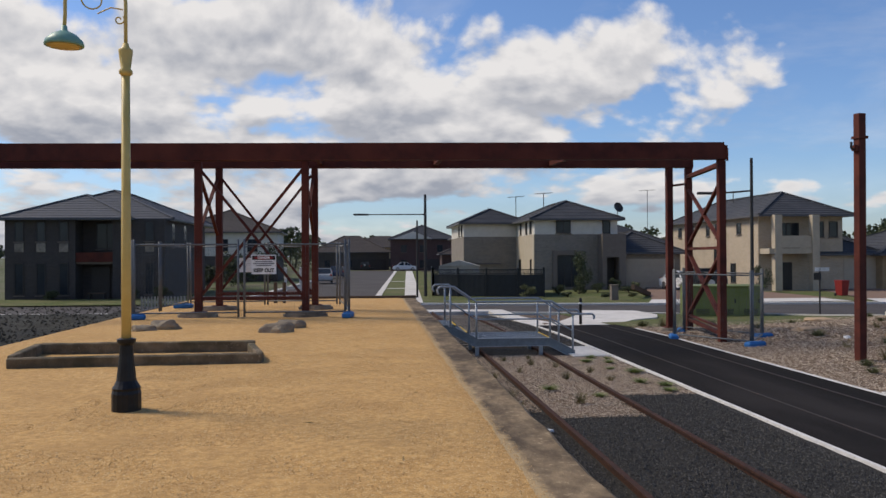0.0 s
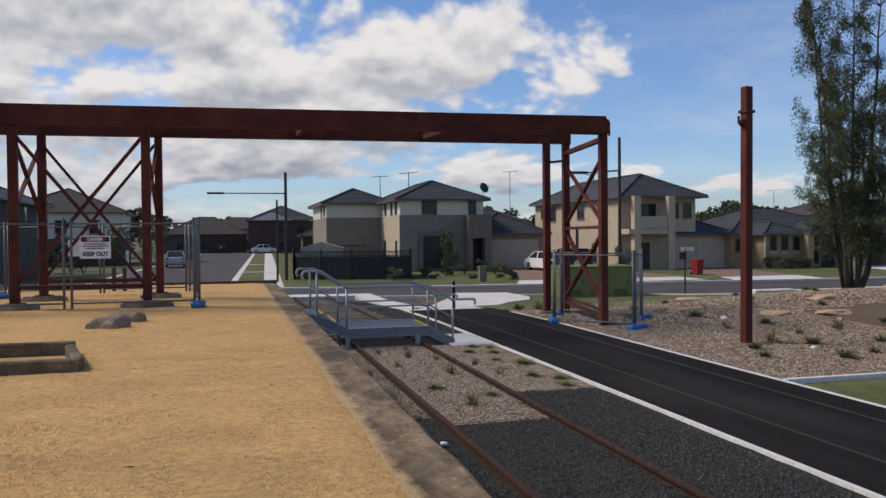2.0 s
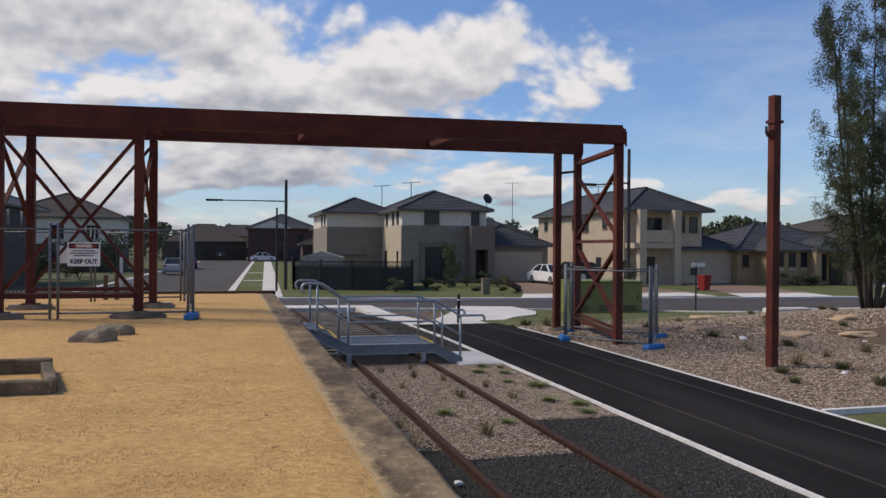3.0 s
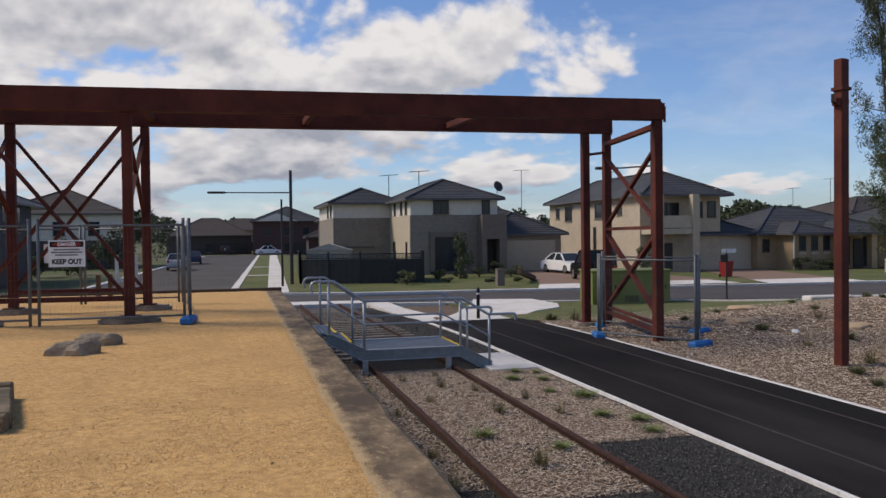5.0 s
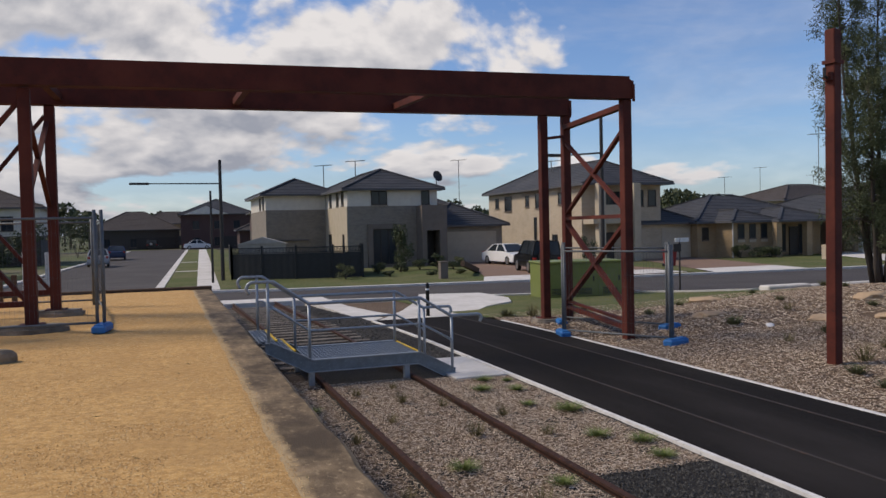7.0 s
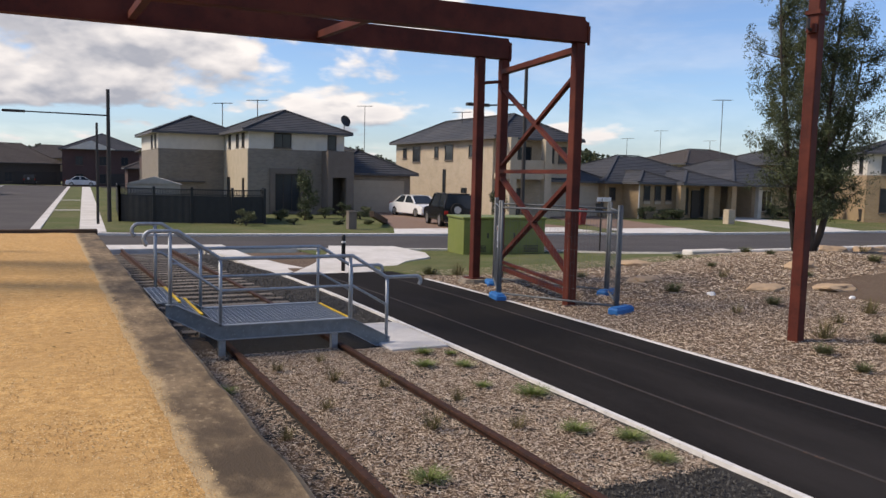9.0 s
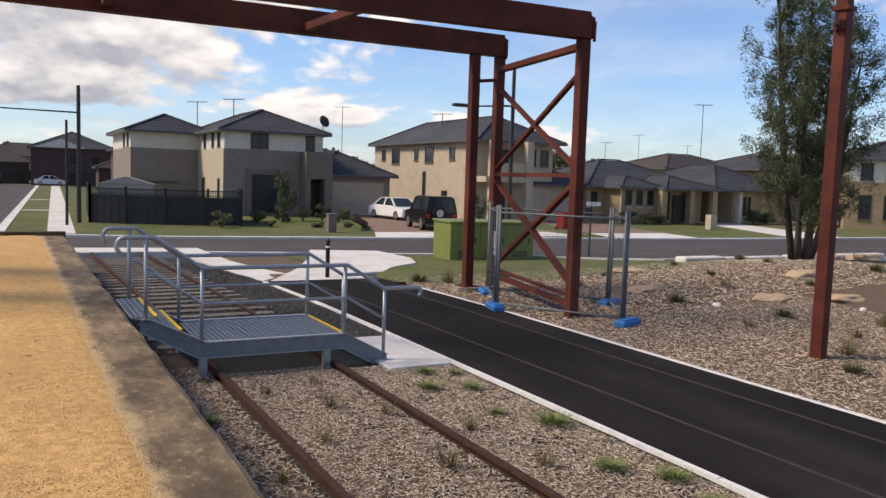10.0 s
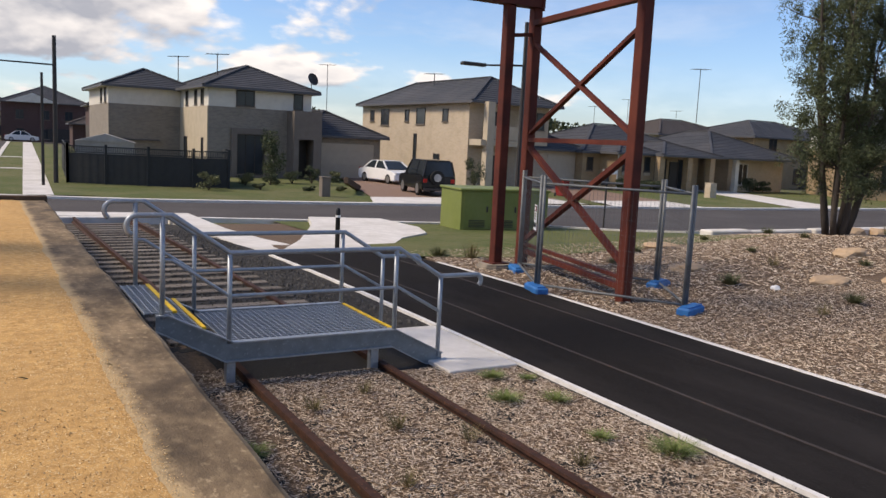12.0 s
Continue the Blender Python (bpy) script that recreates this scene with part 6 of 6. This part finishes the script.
# ---- loose chips, stones and grains ----
def scatter(name, material, regions, seed, label, category):
    """Tiny angular pieces lying on the ground; regions are (x0, x1, y0, y1, count, size, long, thick, base)."""
    rng = np.random.default_rng(seed)
    V, F = [], []
    o = 0
    for x0, x1, y0, y1, n, size, long, thick, base in regions:
        x, y = rng.uniform(x0, x1, n), rng.uniform(y0, y1, n)
        z = np.array([(G(a, b) if base is None else base) for a, b in zip(x, y)]) + (.038 if base is None else 0)
        a = rng.uniform(0, 6.283, n)
        L, W, T = size * long * rng.uniform(.5, 1.4, n), size * rng.uniform(.5, 1.3, n), size * thick * rng.uniform(.6, 1.4, n)
        tilt = rng.uniform(-.35, .35, n)
        d = np.stack([np.cos(a) * np.cos(tilt), np.sin(a) * np.cos(tilt), np.sin(tilt)], 1)
        e = np.stack([-np.sin(a), np.cos(a), rng.uniform(-.3, .3, n)], 1)
        c = np.stack([x, y, z], 1)
        up = np.zeros((n, 3))
        up[:, 2] = 1
        q = [c + d * L[:, None] / 2, c + e * W[:, None] / 2, c - d * L[:, None] / 2, c - e * W[:, None] / 2]
        top = c + up * T[:, None] + d * (L * rng.uniform(-.2, .2, n))[:, None]
        v = np.stack(q + [top], 1).reshape(-1, 3)
        V.append(v)
        b = o + np.arange(n) * 5
        for i in range(4):
            F.append(np.stack([b + i, b + (i + 1) % 4, b + 4], 1))
        o += n * 5
    me = bpy.data.meshes.new(name)
    me.from_pydata(np.concatenate(V).tolist(), [], np.concatenate(F).tolist())
    me.materials.append(material)
    return tagged(new(name, me), label, category, "", "stuff")


def island_mat(name, cols, rough=.9):
    m = bpy.data.materials.new(name)
    m.use_nodes = True
    nd, lk = m.node_tree.nodes, m.node_tree.links
    b = nd["Principled BSDF"]
    b.inputs["Roughness"].default_value = rough
    g = nd.new("ShaderNodeNewGeometry")
    r = nd.new("ShaderNodeValToRGB")
    el = r.color_ramp.elements
    while len(el) < len(cols):
        el.new(.5)
    for i, c in enumerate(cols):
        el[i].position = i / (len(cols) - 1)
        el[i].color = (*c, 1)
    lk.new(g.outputs["Random Per Island"], r.inputs[0])
    lk.new(r.outputs[0], b.inputs["Base Color"])
    return m


M_CHIPS = island_mat("mixed_wood_chips", [(.092, .058, .036), (.255, .178, .118), (.40, .305, .22), (.66, .56, .435), (.185, .11, .066)])
M_SOILBITS = island_mat("dark_clods", [(.010, .010, .006), (.02, .019, .012), (.032, .029, .018)])
M_STONES = island_mat("mixed_dark_stones", [(.02, .0185, .017), (.046, .043, .039), (.068, .064, .058), (.105, .10, .09)])
M_GRAINS = island_mat("mixed_gold_grains", [(.36, .20, .07), (.54, .32, .12), (.64, .41, .17), (.78, .59, .33)])
scatter("mulch_chips", M_CHIPS, [(.05, 1.45, 11.5, 19.1, 26000, .011, 5.0, .35, None), (1.56, 2.98, 13.3, 18.9, 21000, .011, 5.0, .35, None), (-1.08, -.06, 12, 19.6, 13000, .011, 5.0, .35, None), (6.18, 13, 13.1, 21, 36000, .016, 4.4, .4, None), (6.25, 19, 21, 28, 20000, .028, 3.8, .4, None)], 7, "loose weathered wood chips strewn over the beds", "mulch")
scatter("ballast_stones", M_STONES, [(.05, 1.46, 3, 11.6, 9000, .021, 1.4, .7, None), (1.56, 2.94, 3, 13.4, 11000, .021, 1.4, .7, None), (-1.08, -.06, 3, 12.2, 5000, .021, 1.4, .7, None), (-1.0, 2.9, 20.6, 33.8, 6000, .04, 1.4, .6, None)], 8, "loose dark crushed stones round the rails", "ballast")
scatter("gravel_grains", M_GRAINS, [(-6.5, -1.60, 2.0, 8, 34000, .0085, 1.4, .5, PZ + .012), (-6.0, -1.60, 8, 14, 34000, .0095, 1.4, .5, PZ + .012), (-5.5, -1.60, 14, 20, 12000, .010, 1.4, .5, PZ + .012), (-1.60, -1.50, 2, 20, 5000, .007, 1.4, .5, PZ + .004), (-1.52, -1.44, 2, 20, 900, .007, 1.4, .5, PZ + .002)], 9, "loose golden gravel grains on the platform", "gravel")
# low posts and a white post behind the left tower
for x, y, h in ((-6.15, 28.6, .75), (-5.85, 28.7, .75)):
    ob = finish("timber_stake", boxes((x - .06, x + .06, y - .06, y + .06, PZ - .1, PZ + h), bev=.01), M_TIMBER)
    tagged(ob, "short weathered timber stake at the platform end", "stake", "platform stakes")
frame_w = thing("gateway", "white painted timber frame standing past the platform end", "frame", (-6.3, 33.4, -0.3))
for x in (0.0, 0.62):
    part("post", boxes((x - .05, x + .05, -.05, .05, 0, 2.2), bev=.008), M_FRAMEWHITE, frame_w)
part("crossbar", boxes((.052, .568, -.03, .03, 1.30, 1.42)), M_FRAMEWHITE, frame_w)
pick = thing("picket_fence", "low pale slatted fence past the platform end", "fence", (-12.0, 33.0, -0.35))
pick_me = boxes((-.035, .035, -.012, .012, 0, 1.12))
ob = part("picket", pick_me, M_PLASTERSHED, pick)
for k in range(1, 46):
    o2 = new("picket", ob.data)
    o2.parent = pick
    o2.matrix_basis = pose(k * .13, 0, 0)
part("rail", boxes((-.05, 5.9, .014, .05, .85, .92)), M_PLASTERSHED, pick)
for x, y, sz in ((10.48, 20.95, .10), (12.9, 19.4, .07), (-.25, 10.6, .05), (9.2, 15.9, .06)):
    rock("stone", x, y, G(x, y) + .05, sz, sz * .8, sz * .7, M_SIGNWHITE, "small white stone lying on the ground", "white stones")
for i, (x, y, r, h) in enumerate(((-13.5, 72, 1.6, 2.6), (-15.5, 78, 1.8, 3.4), (-12.8, 86, 2.0, 4.5), (-13.5, 104, 2.4, 6), (-11.5, 118, 2.6, 7), (-17, 74, 1.6, 2.2))):
    shrub("garden_tree", "dark bushy garden tree west of the side street", x, y, B, r, h, 900, M_LEAF, 80 + i, "tree", .16)
scatter("fallen_twigs", M_LEAFDRY, [(-6.5, -1.3, 3, 20, 45, .010, 8, .6, PZ + .016)], 10, "small fallen leaves and twigs on the platform", "litter")
scatter("bank_litter", M_SOILBITS, [(-40, PX0 - .1, 9, 34, 9000, .07, 1.6, .6, .33)], 12, "dark clods and dry litter on the earth bank", "earth")
